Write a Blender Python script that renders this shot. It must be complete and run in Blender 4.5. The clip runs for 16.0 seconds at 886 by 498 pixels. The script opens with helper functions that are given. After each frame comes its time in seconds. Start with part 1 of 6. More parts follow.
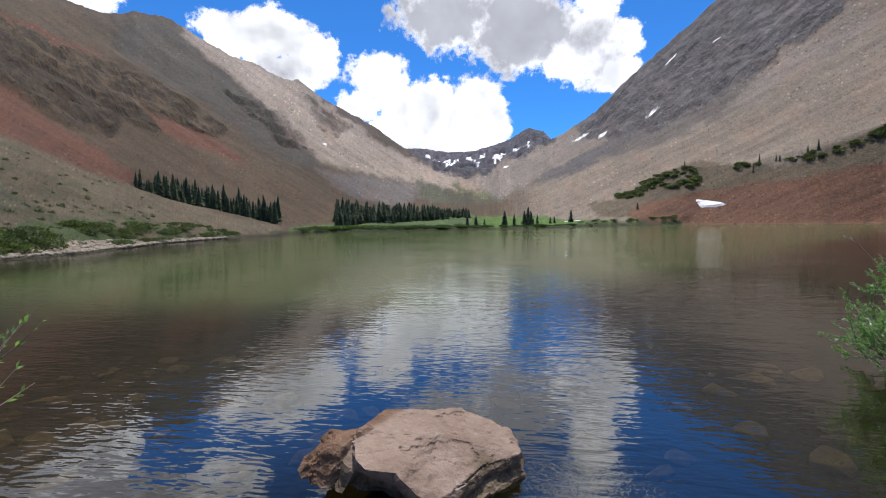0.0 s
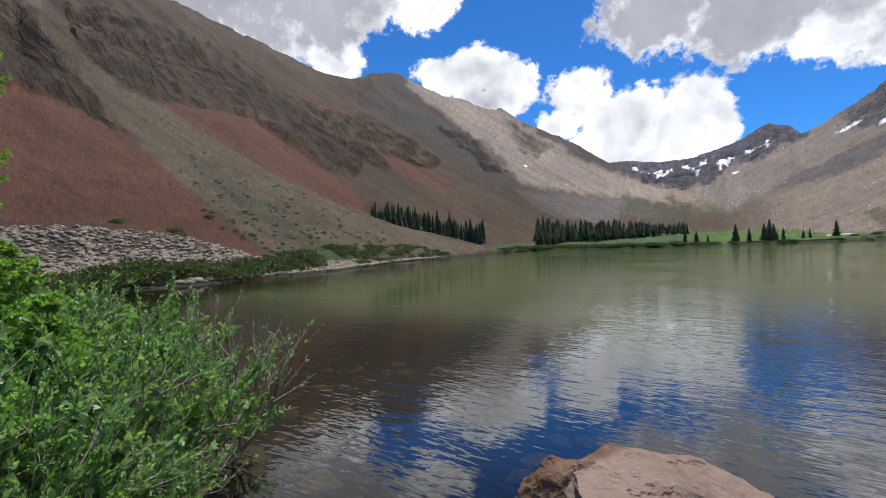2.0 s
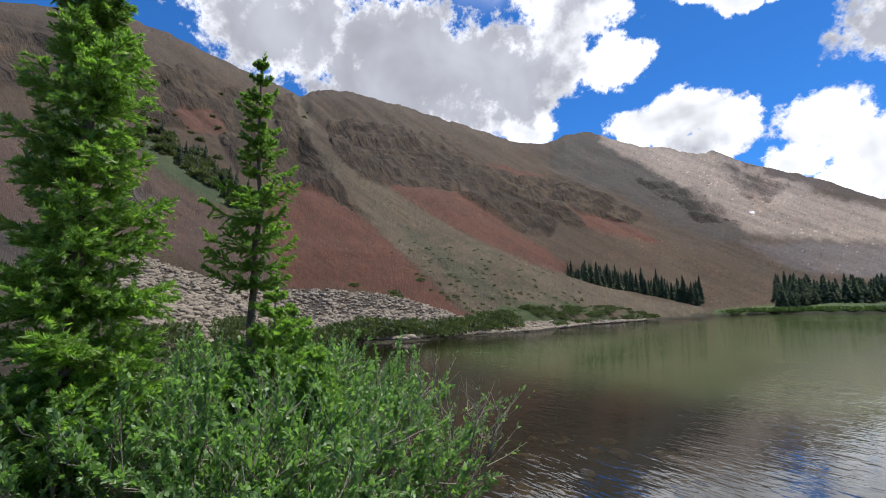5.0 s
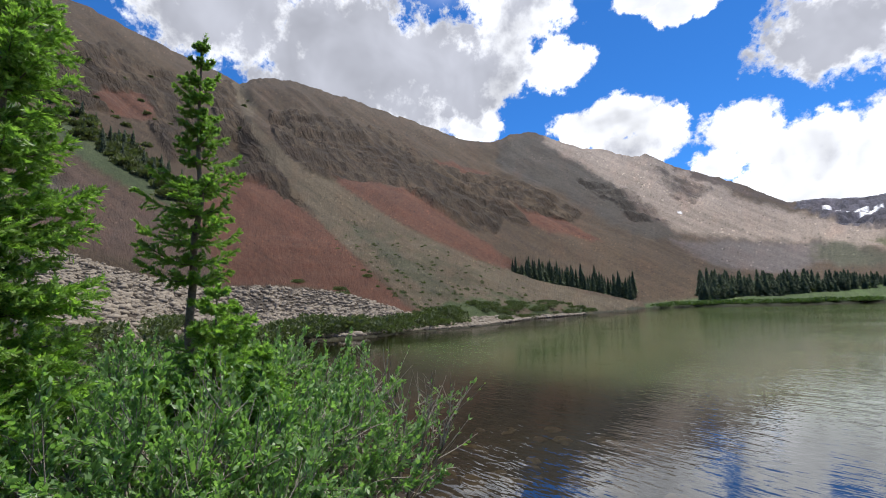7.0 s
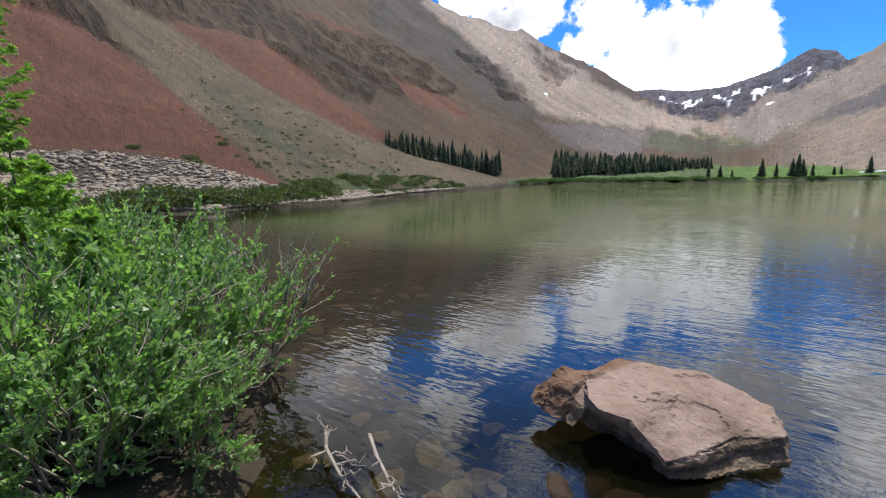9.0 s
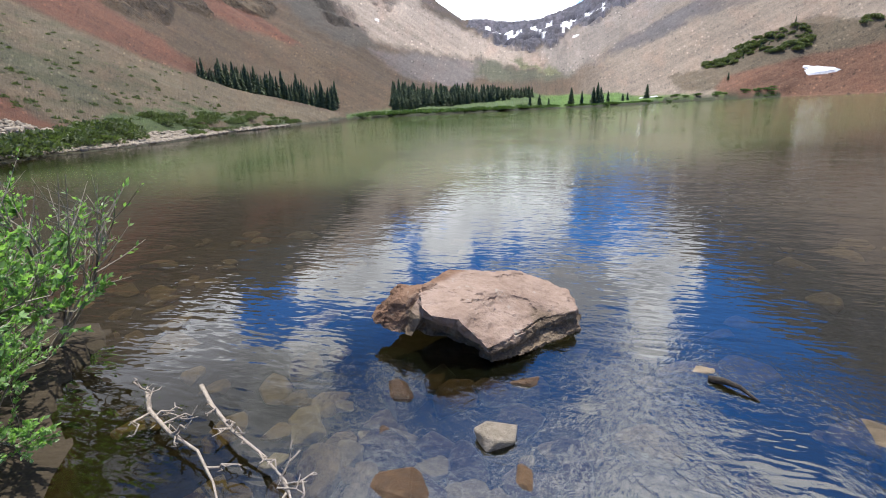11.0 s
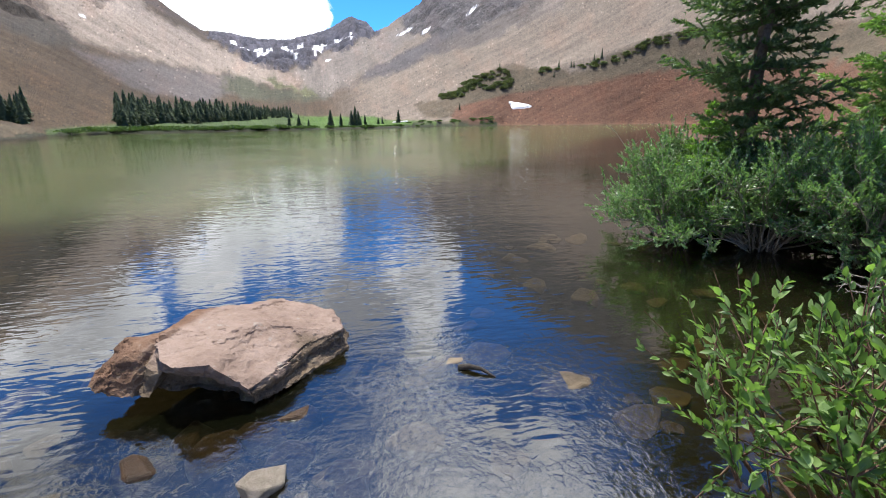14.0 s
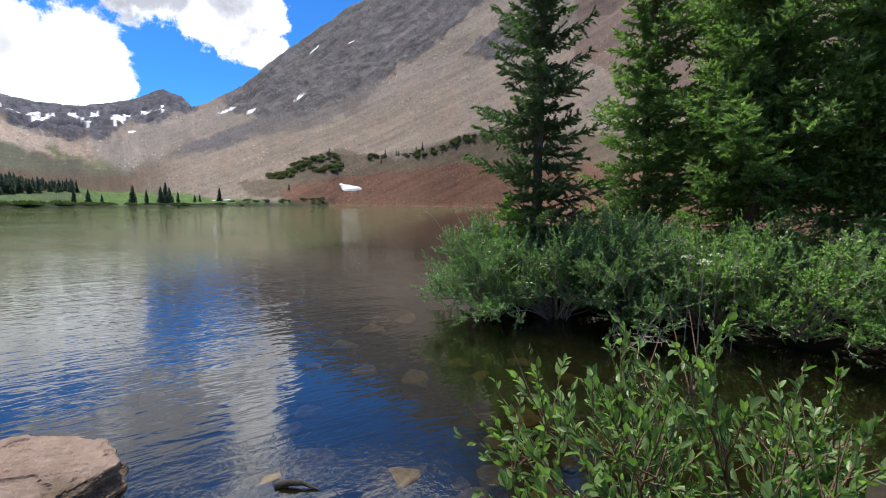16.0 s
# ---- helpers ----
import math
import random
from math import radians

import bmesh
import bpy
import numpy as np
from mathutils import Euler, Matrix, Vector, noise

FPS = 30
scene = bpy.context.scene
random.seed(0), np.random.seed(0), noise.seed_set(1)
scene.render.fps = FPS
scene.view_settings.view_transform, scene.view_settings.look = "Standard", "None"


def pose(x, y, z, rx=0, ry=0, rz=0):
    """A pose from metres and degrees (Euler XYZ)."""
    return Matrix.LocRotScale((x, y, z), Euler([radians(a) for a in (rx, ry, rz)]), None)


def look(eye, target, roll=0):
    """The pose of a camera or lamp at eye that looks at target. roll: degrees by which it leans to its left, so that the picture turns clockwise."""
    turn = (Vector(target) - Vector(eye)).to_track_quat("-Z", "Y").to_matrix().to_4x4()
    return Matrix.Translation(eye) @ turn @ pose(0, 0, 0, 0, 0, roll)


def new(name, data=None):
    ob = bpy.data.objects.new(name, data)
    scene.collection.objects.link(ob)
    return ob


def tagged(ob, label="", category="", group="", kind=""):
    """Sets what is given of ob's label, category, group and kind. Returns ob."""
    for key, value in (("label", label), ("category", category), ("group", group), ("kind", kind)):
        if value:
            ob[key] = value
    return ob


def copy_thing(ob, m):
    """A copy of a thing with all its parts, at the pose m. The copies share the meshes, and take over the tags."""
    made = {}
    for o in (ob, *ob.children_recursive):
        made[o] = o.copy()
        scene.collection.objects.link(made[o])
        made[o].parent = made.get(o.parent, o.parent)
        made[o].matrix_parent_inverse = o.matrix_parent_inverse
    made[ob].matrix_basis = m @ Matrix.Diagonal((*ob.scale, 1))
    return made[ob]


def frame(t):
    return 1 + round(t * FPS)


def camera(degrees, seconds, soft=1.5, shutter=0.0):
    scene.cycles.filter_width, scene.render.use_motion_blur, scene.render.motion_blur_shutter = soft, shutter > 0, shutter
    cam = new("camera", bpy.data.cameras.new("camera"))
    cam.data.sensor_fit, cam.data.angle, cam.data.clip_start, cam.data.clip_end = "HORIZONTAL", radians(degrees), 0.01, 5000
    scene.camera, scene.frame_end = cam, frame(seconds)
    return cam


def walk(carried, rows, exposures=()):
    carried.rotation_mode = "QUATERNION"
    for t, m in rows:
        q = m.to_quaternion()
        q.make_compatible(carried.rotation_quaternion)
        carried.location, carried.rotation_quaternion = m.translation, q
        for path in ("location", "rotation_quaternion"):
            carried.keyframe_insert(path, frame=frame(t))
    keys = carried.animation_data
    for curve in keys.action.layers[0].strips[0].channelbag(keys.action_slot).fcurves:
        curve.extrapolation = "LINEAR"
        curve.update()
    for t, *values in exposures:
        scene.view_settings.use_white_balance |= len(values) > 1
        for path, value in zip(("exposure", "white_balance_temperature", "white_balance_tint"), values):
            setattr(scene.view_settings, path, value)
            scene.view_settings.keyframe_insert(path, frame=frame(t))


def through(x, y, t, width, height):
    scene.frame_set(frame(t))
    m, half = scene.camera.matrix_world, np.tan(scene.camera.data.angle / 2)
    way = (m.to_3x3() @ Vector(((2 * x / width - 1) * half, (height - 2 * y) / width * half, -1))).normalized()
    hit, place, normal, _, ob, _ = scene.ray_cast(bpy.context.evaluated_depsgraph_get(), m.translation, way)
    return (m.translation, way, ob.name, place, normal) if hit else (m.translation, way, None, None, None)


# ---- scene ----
cam = camera(90.3, 16.0, 1.0)
PATH = [
    (0, (0.395, -0.007, 1.623), (0.028, 1.955, 1.504), -0.6),
    (0.5, (0.36, -0.005, 1.622), (-0.271, 1.889, 1.505), -1.0),
    (1, (0.326, -0.015, 1.622), (-0.5, 1.804, 1.518), -1.4),
    (1.5, (0.298, -0.016, 1.629), (-0.711, 1.709, 1.552), -1.6),
    (2, (0.279, -0.023, 1.632), (-0.901, 1.592, 1.618), -1.6),
    (2.5, (0.256, -0.034, 1.639), (-1.066, 1.466, 1.678), -1.7),
    (3, (0.255, -0.042, 1.651), (-1.2, 1.325, 1.758), -1.6),
    (3.5, (0.24, -0.052, 1.655), (-1.335, 1.17, 1.819), -1.5),
    (4, (0.229, -0.062, 1.657), (-1.422, 1.046, 1.867), -1.4),
    (4.5, (0.221, -0.088, 1.666), (-1.489, 0.918, 1.923), -1.1),
    (4.7, (0.221, -0.094, 1.666), (-1.51, 0.869, 1.944), -1.1),
    (6.8, (0.194, -0.142, 1.665), (-1.456, 0.947, 1.961), -1.9),
    (7, (0.199, -0.14, 1.656), (-1.406, 1.026, 1.911), -1.7),
    (7.5, (0.214, -0.13, 1.638), (-1.298, 1.177, 1.71), -1.4),
    (8, (0.222, -0.121, 1.615), (-1.218, 1.266, 1.548), -1.1),
    (8.5, (0.24, -0.114, 1.593), (-1.125, 1.337, 1.417), -0.8),
    (9, (0.266, -0.097, 1.555), (-0.954, 1.456, 1.237), -0.8),
    (9.2, (0.283, -0.089, 1.548), (-0.867, 1.503, 1.17), -1.0),
    (11.3, (0.413, -0.039, 1.471), (-0.107, 1.789, 0.848), -2.4),
    (11.5, (0.426, -0.04, 1.471), (-0.026, 1.805, 0.848), -2.2),
    (12, (0.449, -0.046, 1.474), (0.177, 1.836, 0.853), -1.8),
    (12.5, (0.467, -0.042, 1.476), (0.361, 1.858, 0.861), -1.3),
    (13, (0.491, -0.033, 1.477), (0.58, 1.872, 0.875), -0.8),
    (13.5, (0.509, -0.037, 1.481), (0.775, 1.859, 0.902), -0.4),
    (14, (0.521, -0.027, 1.482), (0.886, 1.86, 0.928), -0.5),
    (14.5, (0.544, -0.027, 1.489), (1.086, 1.823, 0.959), 0.1),
    (15, (0.583, -0.029, 1.51), (1.367, 1.756, 1.063), 0.9),
    (15.5, (0.615, -0.021, 1.521), (1.571, 1.698, 1.16), 1.0),
    (16, (0.631, -0.019, 1.543), (1.695, 1.662, 1.337), 0.7),
]
walk(cam, [(t, look(eye, target, roll)) for t, eye, target, roll in PATH],
     [(0.0, 0.05), (1.5, -0.1), (3.5, -0.24), (4.0, -0.2), (4.5, -0.06), (7.0, 0.04), (9.2, 0.27), (11.3, 0.7), (13.5, 0.72), (15.0, 0.44), (16.0, 0.24)])

# ---- world, sun ----
SUN_AZ, SUN_EL = -8.0, 72.0          # bearing clockwise from +y, and height, in degrees


def node_tools(tree):
    """Short helpers for a node tree: a node, a link-or-value input, a math node."""
    def node(kind, **inputs):
        n = tree.nodes.new(kind)
        for k, v in inputs.items():
            put(n.inputs[k], v)
        return n

    def put(socket, v):
        if isinstance(v, bpy.types.NodeSocket):
            tree.links.new(v, socket)
        else:
            socket.default_value = v

    def calc(op, a, b=0.0, c=0.0, clamp=False):
        n = tree.nodes.new("ShaderNodeMath")
        n.operation, n.use_clamp = op, clamp
        put(n.inputs[0], a), put(n.inputs[1], b), put(n.inputs[2], c)
        return n.outputs[0]

    def step(x, lo, hi):
        n = tree.nodes.new("ShaderNodeMapRange")
        n.interpolation_type = "SMOOTHSTEP"
        put(n.inputs["Value"], x), put(n.inputs["From Min"], lo), put(n.inputs["From Max"], hi)
        return n.outputs["Result"]

    def blend(f, a, b, mode="MIX"):
        n = tree.nodes.new("ShaderNodeMix")
        n.data_type, n.blend_type = "RGBA", mode
        put(n.inputs[0], f), put(n.inputs[6], a), put(n.inputs[7], b)
        return n.outputs[2]

    def noisy(vector, scale, detail=3.0, rough=0.55, distort=0.0):
        n = tree.nodes.new("ShaderNodeTexNoise")
        put(n.inputs["Vector"], vector)
        n.inputs["Scale"].default_value, n.inputs["Detail"].default_value = scale, detail
        n.inputs["Roughness"].default_value, n.inputs["Distortion"].default_value = rough, distort
        return n.outputs[0]
    return node, put, calc, step, blend, noisy


# Cumulus banks over the valley: bearing, height, half width, half height (degrees), greyness
CLOUDS = [
    (-35.5, 20.5, 4.5, 3.2, 0.1), (-30.5, 21.5, 4.5, 3.4, 0.2), (-26.5, 19.5, 3.2, 3.4, 0.1), (-30.0, 17.5, 5.5, 2.4, 0.3),
    (-18.2, 17.2, 4.6, 3.8, 0.0), (-12.0, 13.6, 7.0, 5.0, 0.2), (-6.0, 14.8, 4.2, 4.2, 0.25), (-15.0, 10.5, 8.0, 3.6, 0.1),
    (-20.8, 14.5, 3.0, 2.4, 0.0), (-4.2, 11.8, 2.8, 2.8, 0.2), (-6.2, 10.6, 4.6, 3.2, 0.1),
    (-9.5, 24.5, 8.0, 5.2, 0.95), (-1.0, 22.5, 9.0, 5.6, 0.9), (6.0, 20.5, 6.5, 4.8, 0.45), (10.6, 17.2, 3.2, 2.2, 0.0), (11.2, 20.5, 2.9, 2.6, 0.0),
    (8.5, 28.0, 3.4, 9.0, 0.0), (4.5, 38.0, 5.0, 7.0, 0.2), (15.0, 43.0, 10.0, 8.0, 0.1), (27.0, 40.0, 7.0, 5.0, 0.1), (8.0, 54.0, 16.0, 7.0, 0.0), (36.0, 51.0, 16.0, 7.0, 0.0),
    (-82.0, 33.5, 13.0, 7.0, 0.75), (-67.0, 32.0, 13.0, 7.2, 1.0), (-54.5, 29.0, 10.0, 7.6, 0.9), (-46.5, 29.5, 7.5, 5.8, 0.5),
    (-69.0, 26.5, 11.0, 5.0, 0.9), (-58.0, 24.5, 8.0, 4.5, 0.7),
    (-38.0, 28.6, 5.6, 3.4, 0.15), (-49.5, 23.0, 4.6, 3.2, 0.1), (-42.0, 36.0, 9.0, 5.0, 0.4), (-23.0, 31.5, 4.5, 1.8, 0.0), (-27.0, 33.5, 4.0, 2.0, 0.0),
]


def make_sky():
    world = bpy.data.worlds.new("sky")
    scene.world = world
    world.use_nodes = True
    tree = world.node_tree
    tree.nodes.clear()
    node, put, calc, step, blend, noisy = node_tools(tree)
    sky = node("ShaderNodeTexSky")
    sky.sky_type, sky.sun_disc = "NISHITA", False
    sky.sun_elevation, sky.sun_rotation = radians(SUN_EL), radians(SUN_AZ)
    sky.altitude, sky.air_density, sky.dust_density, sky.ozone_density = 3500, 1.0, 0.3, 2.5
    way = node("ShaderNodeTexCoord").outputs["Generated"]
    xyz = node("ShaderNodeSeparateXYZ", Vector=way)
    deg = 180 / math.pi
    az = calc("MULTIPLY", calc("ARCTAN2", xyz.outputs[0], xyz.outputs[1]), deg)
    el = calc("MULTIPLY", calc("ARCSINE", xyz.outputs[2]), deg)
    # billows: the banks' outlines are pushed about by noise of three sizes
    big = calc("SUBTRACT", noisy(way, 7.0, 2.0), 0.5)
    mid = calc("SUBTRACT", noisy(way, 24.0, 4.0, 0.6), 0.5)
    fine = calc("SUBTRACT", noisy(way, 85.0, 3.0, 0.65), 0.5)
    rough = calc("ADD", calc("ADD", calc("MULTIPLY", big, 0.75), calc("MULTIPLY", mid, 1.15)), calc("MULTIPLY", fine, 0.42))
    ruffled = calc("ADD", 0.2, calc("ADD", calc("MULTIPLY", mid, 1.6), calc("MULTIPLY", big, 1.2)))
    thick, grey = None, None
    for a, e, w, h, g in CLOUDS:
        dx = calc("DIVIDE", calc("SUBTRACT", az, a), w)
        dy = calc("DIVIDE", calc("SUBTRACT", el, e), h)
        d = calc("SUBTRACT", 1.0, calc("SQRT", calc("ADD", calc("MULTIPLY", dx, dx), calc("MULTIPLY", dy, dy))))
        thick = d if thick is None else calc("MAXIMUM", thick, d)
        s = calc("MULTIPLY", calc("MAXIMUM", calc("ADD", d, ruffled), 0.0), 1.45 * g)
        grey = s if grey is None else calc("MAXIMUM", grey, s)
    # scattered cloud added out of view, higher up and behind, to set the fill light
    high = calc("MULTIPLY", step(el, 56.0, 72.0), 0.85)
    back = calc("MULTIPLY", step(calc("ABSOLUTE", calc("ADD", az, 10.0)), 95.0, 120.0), 0.45)
    loose = calc("ADD", calc("MULTIPLY", calc("SUBTRACT", noisy(way, 3.2, 3.0), 0.52), 3.0), -0.45)
    loose = calc("ADD", loose, calc("MAXIMUM", high, back))
    loose = calc("SUBTRACT", loose, calc("MULTIPLY", calc("SUBTRACT", 1.0, step(calc("MAXIMUM", high, back), 0.2, 0.5)), 3.0))
    thick = calc("MAXIMUM", thick, loose)
    body = calc("ADD", thick, rough)
    cover = step(body, 0.0, 0.27)
    shade = calc("MULTIPLY", step(calc("ADD", grey, calc("MULTIPLY", calc("ADD", mid, big), 0.5)), -0.02, 0.85), 0.97, clamp=True)
    soft = calc("SUBTRACT", noisy(way, 9.0, 3.0, 0.5, 0.3), 0.5)
    puff = calc("ADD", 1.0, calc("ADD", calc("MULTIPLY", mid, 0.5), calc("MULTIPLY", soft, 1.7)))
    white = node("ShaderNodeVectorMath", Vector=(19.5, 20.0, 21.2))
    white.operation = "SCALE"
    put(white.inputs["Scale"], calc("MULTIPLY", puff, calc("ADD", 1.0, calc("MULTIPLY", step(el, 33.0, 50.0), 0.45))))   # high cloud brightened to lift the water's reflections and the fill light
    dull = node("ShaderNodeVectorMath", Vector=(7.3, 7.6, 8.8))
    dull.operation = "SCALE"
    put(dull.inputs["Scale"], calc("ADD", 1.0, calc("MULTIPLY", soft, 0.8)))
    hollow = calc("MULTIPLY", step(calc("ADD", calc("MULTIPLY", soft, 1.0), calc("MULTIPLY", big, 0.8)), -0.04, 0.16), calc("MULTIPLY", step(body, 0.16, 0.45), 0.6))
    shade = calc("MAXIMUM", shade, hollow)
    cloud = blend(shade, white.outputs[0], dull.outputs[0])
    deep = blend(1.0, sky.outputs[0], (0.62, 1.75, 2.85, 1), "MULTIPLY")
    # a thin torn veil high over the near end of the lake
    torn = step(calc("ADD", noisy(way, 5.0, 4.0, 0.6, 0.4), calc("MULTIPLY", mid, 0.35)), 0.36, 0.62)
    reach = calc("MULTIPLY", step(el, 34.0, 42.0), calc("SUBTRACT", 1.0, step(calc("ABSOLUTE", calc("ADD", az, 8.0)), 38.0, 56.0)))
    cover = calc("MAXIMUM", cover, calc("MULTIPLY", calc("MULTIPLY", torn, reach), 0.75))
    colour = blend(cover, deep, cloud)
    back = node("ShaderNodeBackground", Color=colour, Strength=0.068)
    out = node("ShaderNodeOutputWorld", Surface=back.outputs[0])


make_sky()
sun = new("sun", bpy.data.lights.new("sun", "SUN"))
sun.data.energy, sun.data.angle, sun.data.color = 4.7, radians(0.6), (1.0, 0.95, 0.885)
_sun_way = Vector((math.sin(radians(SUN_AZ)) * math.cos(radians(SUN_EL)), math.cos(radians(SUN_AZ)) * math.cos(radians(SUN_EL)), math.sin(radians(SUN_EL))))
sun.matrix_world = look(_sun_way * 300, (0, 0, 0))

# ---- materials ----
def material(name, rough=0.8):
    mat = bpy.data.materials.new(name)
    mat.use_nodes = True
    tree = mat.node_tree
    bsdf = tree.nodes["Principled BSDF"]
    bsdf.inputs["Roughness"].default_value = rough
    bsdf.inputs["Specular IOR Level"].default_value = 0.25
    return mat, tree, bsdf, node_tools(tree)


def ramp(tree, fac, stops):
    n = tree.nodes.new("ShaderNodeValToRGB")
    while len(n.color_ramp.elements) < len(stops):
        n.color_ramp.elements.new(0.5)
    for e, (p, c) in zip(n.color_ramp.elements, stops):
        e.position, e.color = p, (*c, 1)
    tree.links.new(fac, n.inputs[0])
    return n.outputs[0]


def bump(tree, height, dist, bsdf):
    n = tree.nodes.new("ShaderNodeBump")
    n.inputs["Strength"].default_value, n.inputs["Distance"].default_value = 1.0, dist
    tree.links.new(height, n.inputs["Height"])
    tree.links.new(n.outputs[0], bsdf.inputs["Normal"])


def ground_material():
    """Scree, rock and turf: the kind of ground, with painted cloud shade, is in the Col attribute, grain and stones are
    added here.
    """
    mat, tree, bsdf, (node, put, calc, step, blend, noisy) = material("ground", 0.95)
    col = node("ShaderNodeAttribute")
    col.attribute_name = "Col"
    place = node("ShaderNodeTexCoord").outputs["Object"]
    far = node("ShaderNodeAttribute")
    far.attribute_name = "far"
    # across and down the slope, slanted by bearing and height angle to fit the camera's view
    fall = node("ShaderNodeAttribute")
    fall.attribute_name = "fall"
    lay = node("ShaderNodeAttribute")
    lay.attribute_name = "slope"
    slope = blend(step(far.outputs["Fac"], 0.02, 0.25), place, lay.outputs["Vector"])
    run = node("ShaderNodeMapping", Vector=fall.outputs["Vector"], Scale=(1.0, 0.07, 1.0)).outputs[0]
    rock = node("ShaderNodeAttribute")
    rock.attribute_name = "rock"
    # blocks: metre-sized far up the slopes, hand-sized by the shore
    vor = node("ShaderNodeTexVoronoi", Vector=slope, Scale=0.55)
    vor2 = node("ShaderNodeTexVoronoi", Vector=place, Scale=7.0)
    cell = blend(far.outputs["Fac"], vor2.outputs["Color"], vor.outputs["Color"])
    grey = node("ShaderNodeRGBToBW", Color=cell).outputs[0]
    pebble = node("ShaderNodeRGBToBW", Color=node("ShaderNodeTexVoronoi", Vector=slope, Scale=1.5).outputs["Color"]).outputs[0]
    large = noisy(slope, 0.018, 4.0, 0.6)
    mid = noisy(slope, 0.1, 5.0, 0.72)
    fine = noisy(slope, 1.0, 4.0, 0.7)
    streak = noisy(run, 0.3, 4.0, 0.65)
    v = calc("ADD", calc("ADD", calc("ADD", calc("MULTIPLY", grey, 0.22), calc("MULTIPLY", calc("SUBTRACT", pebble, 0.5), calc("MULTIPLY", far.outputs["Fac"], 0.36))), calc("MULTIPLY", large, 0.5)), calc("ADD", calc("MULTIPLY", mid, 0.55), calc("ADD", calc("MULTIPLY", fine, 0.6), calc("MULTIPLY", streak, 1.0))))
    v = calc("SUBTRACT", v, 0.435)
    # pale blocks lie strewn over the scree, shade beside blocks is painted as dark ones
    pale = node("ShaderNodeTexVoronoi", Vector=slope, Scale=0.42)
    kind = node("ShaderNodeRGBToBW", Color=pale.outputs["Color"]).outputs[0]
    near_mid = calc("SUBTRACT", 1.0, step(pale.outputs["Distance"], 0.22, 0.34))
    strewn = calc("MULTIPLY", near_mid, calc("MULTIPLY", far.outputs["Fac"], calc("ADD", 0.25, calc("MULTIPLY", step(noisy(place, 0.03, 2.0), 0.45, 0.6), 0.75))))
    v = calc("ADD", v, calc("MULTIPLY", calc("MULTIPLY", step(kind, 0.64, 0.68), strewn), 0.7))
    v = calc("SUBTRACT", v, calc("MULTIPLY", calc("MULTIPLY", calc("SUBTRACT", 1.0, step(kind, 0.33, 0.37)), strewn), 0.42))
    # broken rock: ribs, chutes with cleft shade darkened into the colour, blocks of a few metres
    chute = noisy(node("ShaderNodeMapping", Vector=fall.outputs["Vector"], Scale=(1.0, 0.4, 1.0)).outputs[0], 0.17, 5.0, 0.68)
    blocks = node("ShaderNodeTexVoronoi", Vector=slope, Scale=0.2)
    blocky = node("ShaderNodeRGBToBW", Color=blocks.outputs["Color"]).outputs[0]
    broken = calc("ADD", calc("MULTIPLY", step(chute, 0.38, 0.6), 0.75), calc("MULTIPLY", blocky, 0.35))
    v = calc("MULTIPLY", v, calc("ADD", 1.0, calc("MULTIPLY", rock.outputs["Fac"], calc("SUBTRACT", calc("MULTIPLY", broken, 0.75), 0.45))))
    tint = calc("MULTIPLY", step(noisy(slope, 0.05, 3.0, 0.6), 0.45, 0.7), 0.3)
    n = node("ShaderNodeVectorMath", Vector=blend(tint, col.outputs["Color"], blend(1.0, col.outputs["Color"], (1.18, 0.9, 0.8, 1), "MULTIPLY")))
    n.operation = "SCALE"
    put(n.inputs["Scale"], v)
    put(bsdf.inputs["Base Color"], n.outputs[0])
    h = calc("ADD", calc("MULTIPLY", mid, calc("ADD", calc("MULTIPLY", far.outputs["Fac"], calc("ADD", 0.9, calc("MULTIPLY", rock.outputs["Fac"], 0.6))), 0.02)), calc("MULTIPLY", noisy(place, 9.0, 3.0), 0.025))
    h = calc("ADD", h, calc("MULTIPLY", fine, calc("MULTIPLY", far.outputs["Fac"], 0.25)))
    h = calc("ADD", h, calc("MULTIPLY", calc("MULTIPLY", broken, rock.outputs["Fac"]), 1.6))
    bump(tree, h, 1.0, bsdf)
    return mat


def stone_material(name, stops, scale=6.0, rough=0.85, relief=0.012, spots=0.25, cracks=0.1):
    mat, tree, bsdf, (node, put, calc, step, blend, noisy) = material(name, rough)
    place = node("ShaderNodeTexCoord").outputs["Object"]
    large, fine = noisy(place, scale * 0.5, 3.0, 0.6, 0.4), noisy(place, scale * 9, 4.0, 0.7)
    own = node("ShaderNodeObjectInfo").outputs["Random"]
    f = calc("ADD", calc("ADD", calc("MULTIPLY", large, 0.7), calc("MULTIPLY", fine, 0.3)), calc("MULTIPLY", calc("SUBTRACT", own, 0.5), 0.3), clamp=True)
    c = ramp(tree, f, stops)
    lich = step(noisy(place, scale * 2.2, 5.0, 0.7), 0.6, 0.7)
    c = blend(calc("MULTIPLY", lich, spots), c, (0.42, 0.38, 0.33, 1))
    put(bsdf.inputs["Base Color"], c)
    split = node("ShaderNodeMapping", Vector=place, Scale=(0.5, 1.6, 2.2), Rotation=(0, 0, 0.5))
    crack = step(calc("ABSOLUTE", calc("SUBTRACT", noisy(split.outputs[0], scale * 0.8, 3.0, 0.6), 0.5)), 0.0, 0.025)
    bump(tree, calc("ADD", calc("MULTIPLY", crack, cracks), calc("ADD", large, calc("MULTIPLY", fine, 0.4))), relief, bsdf)
    return mat


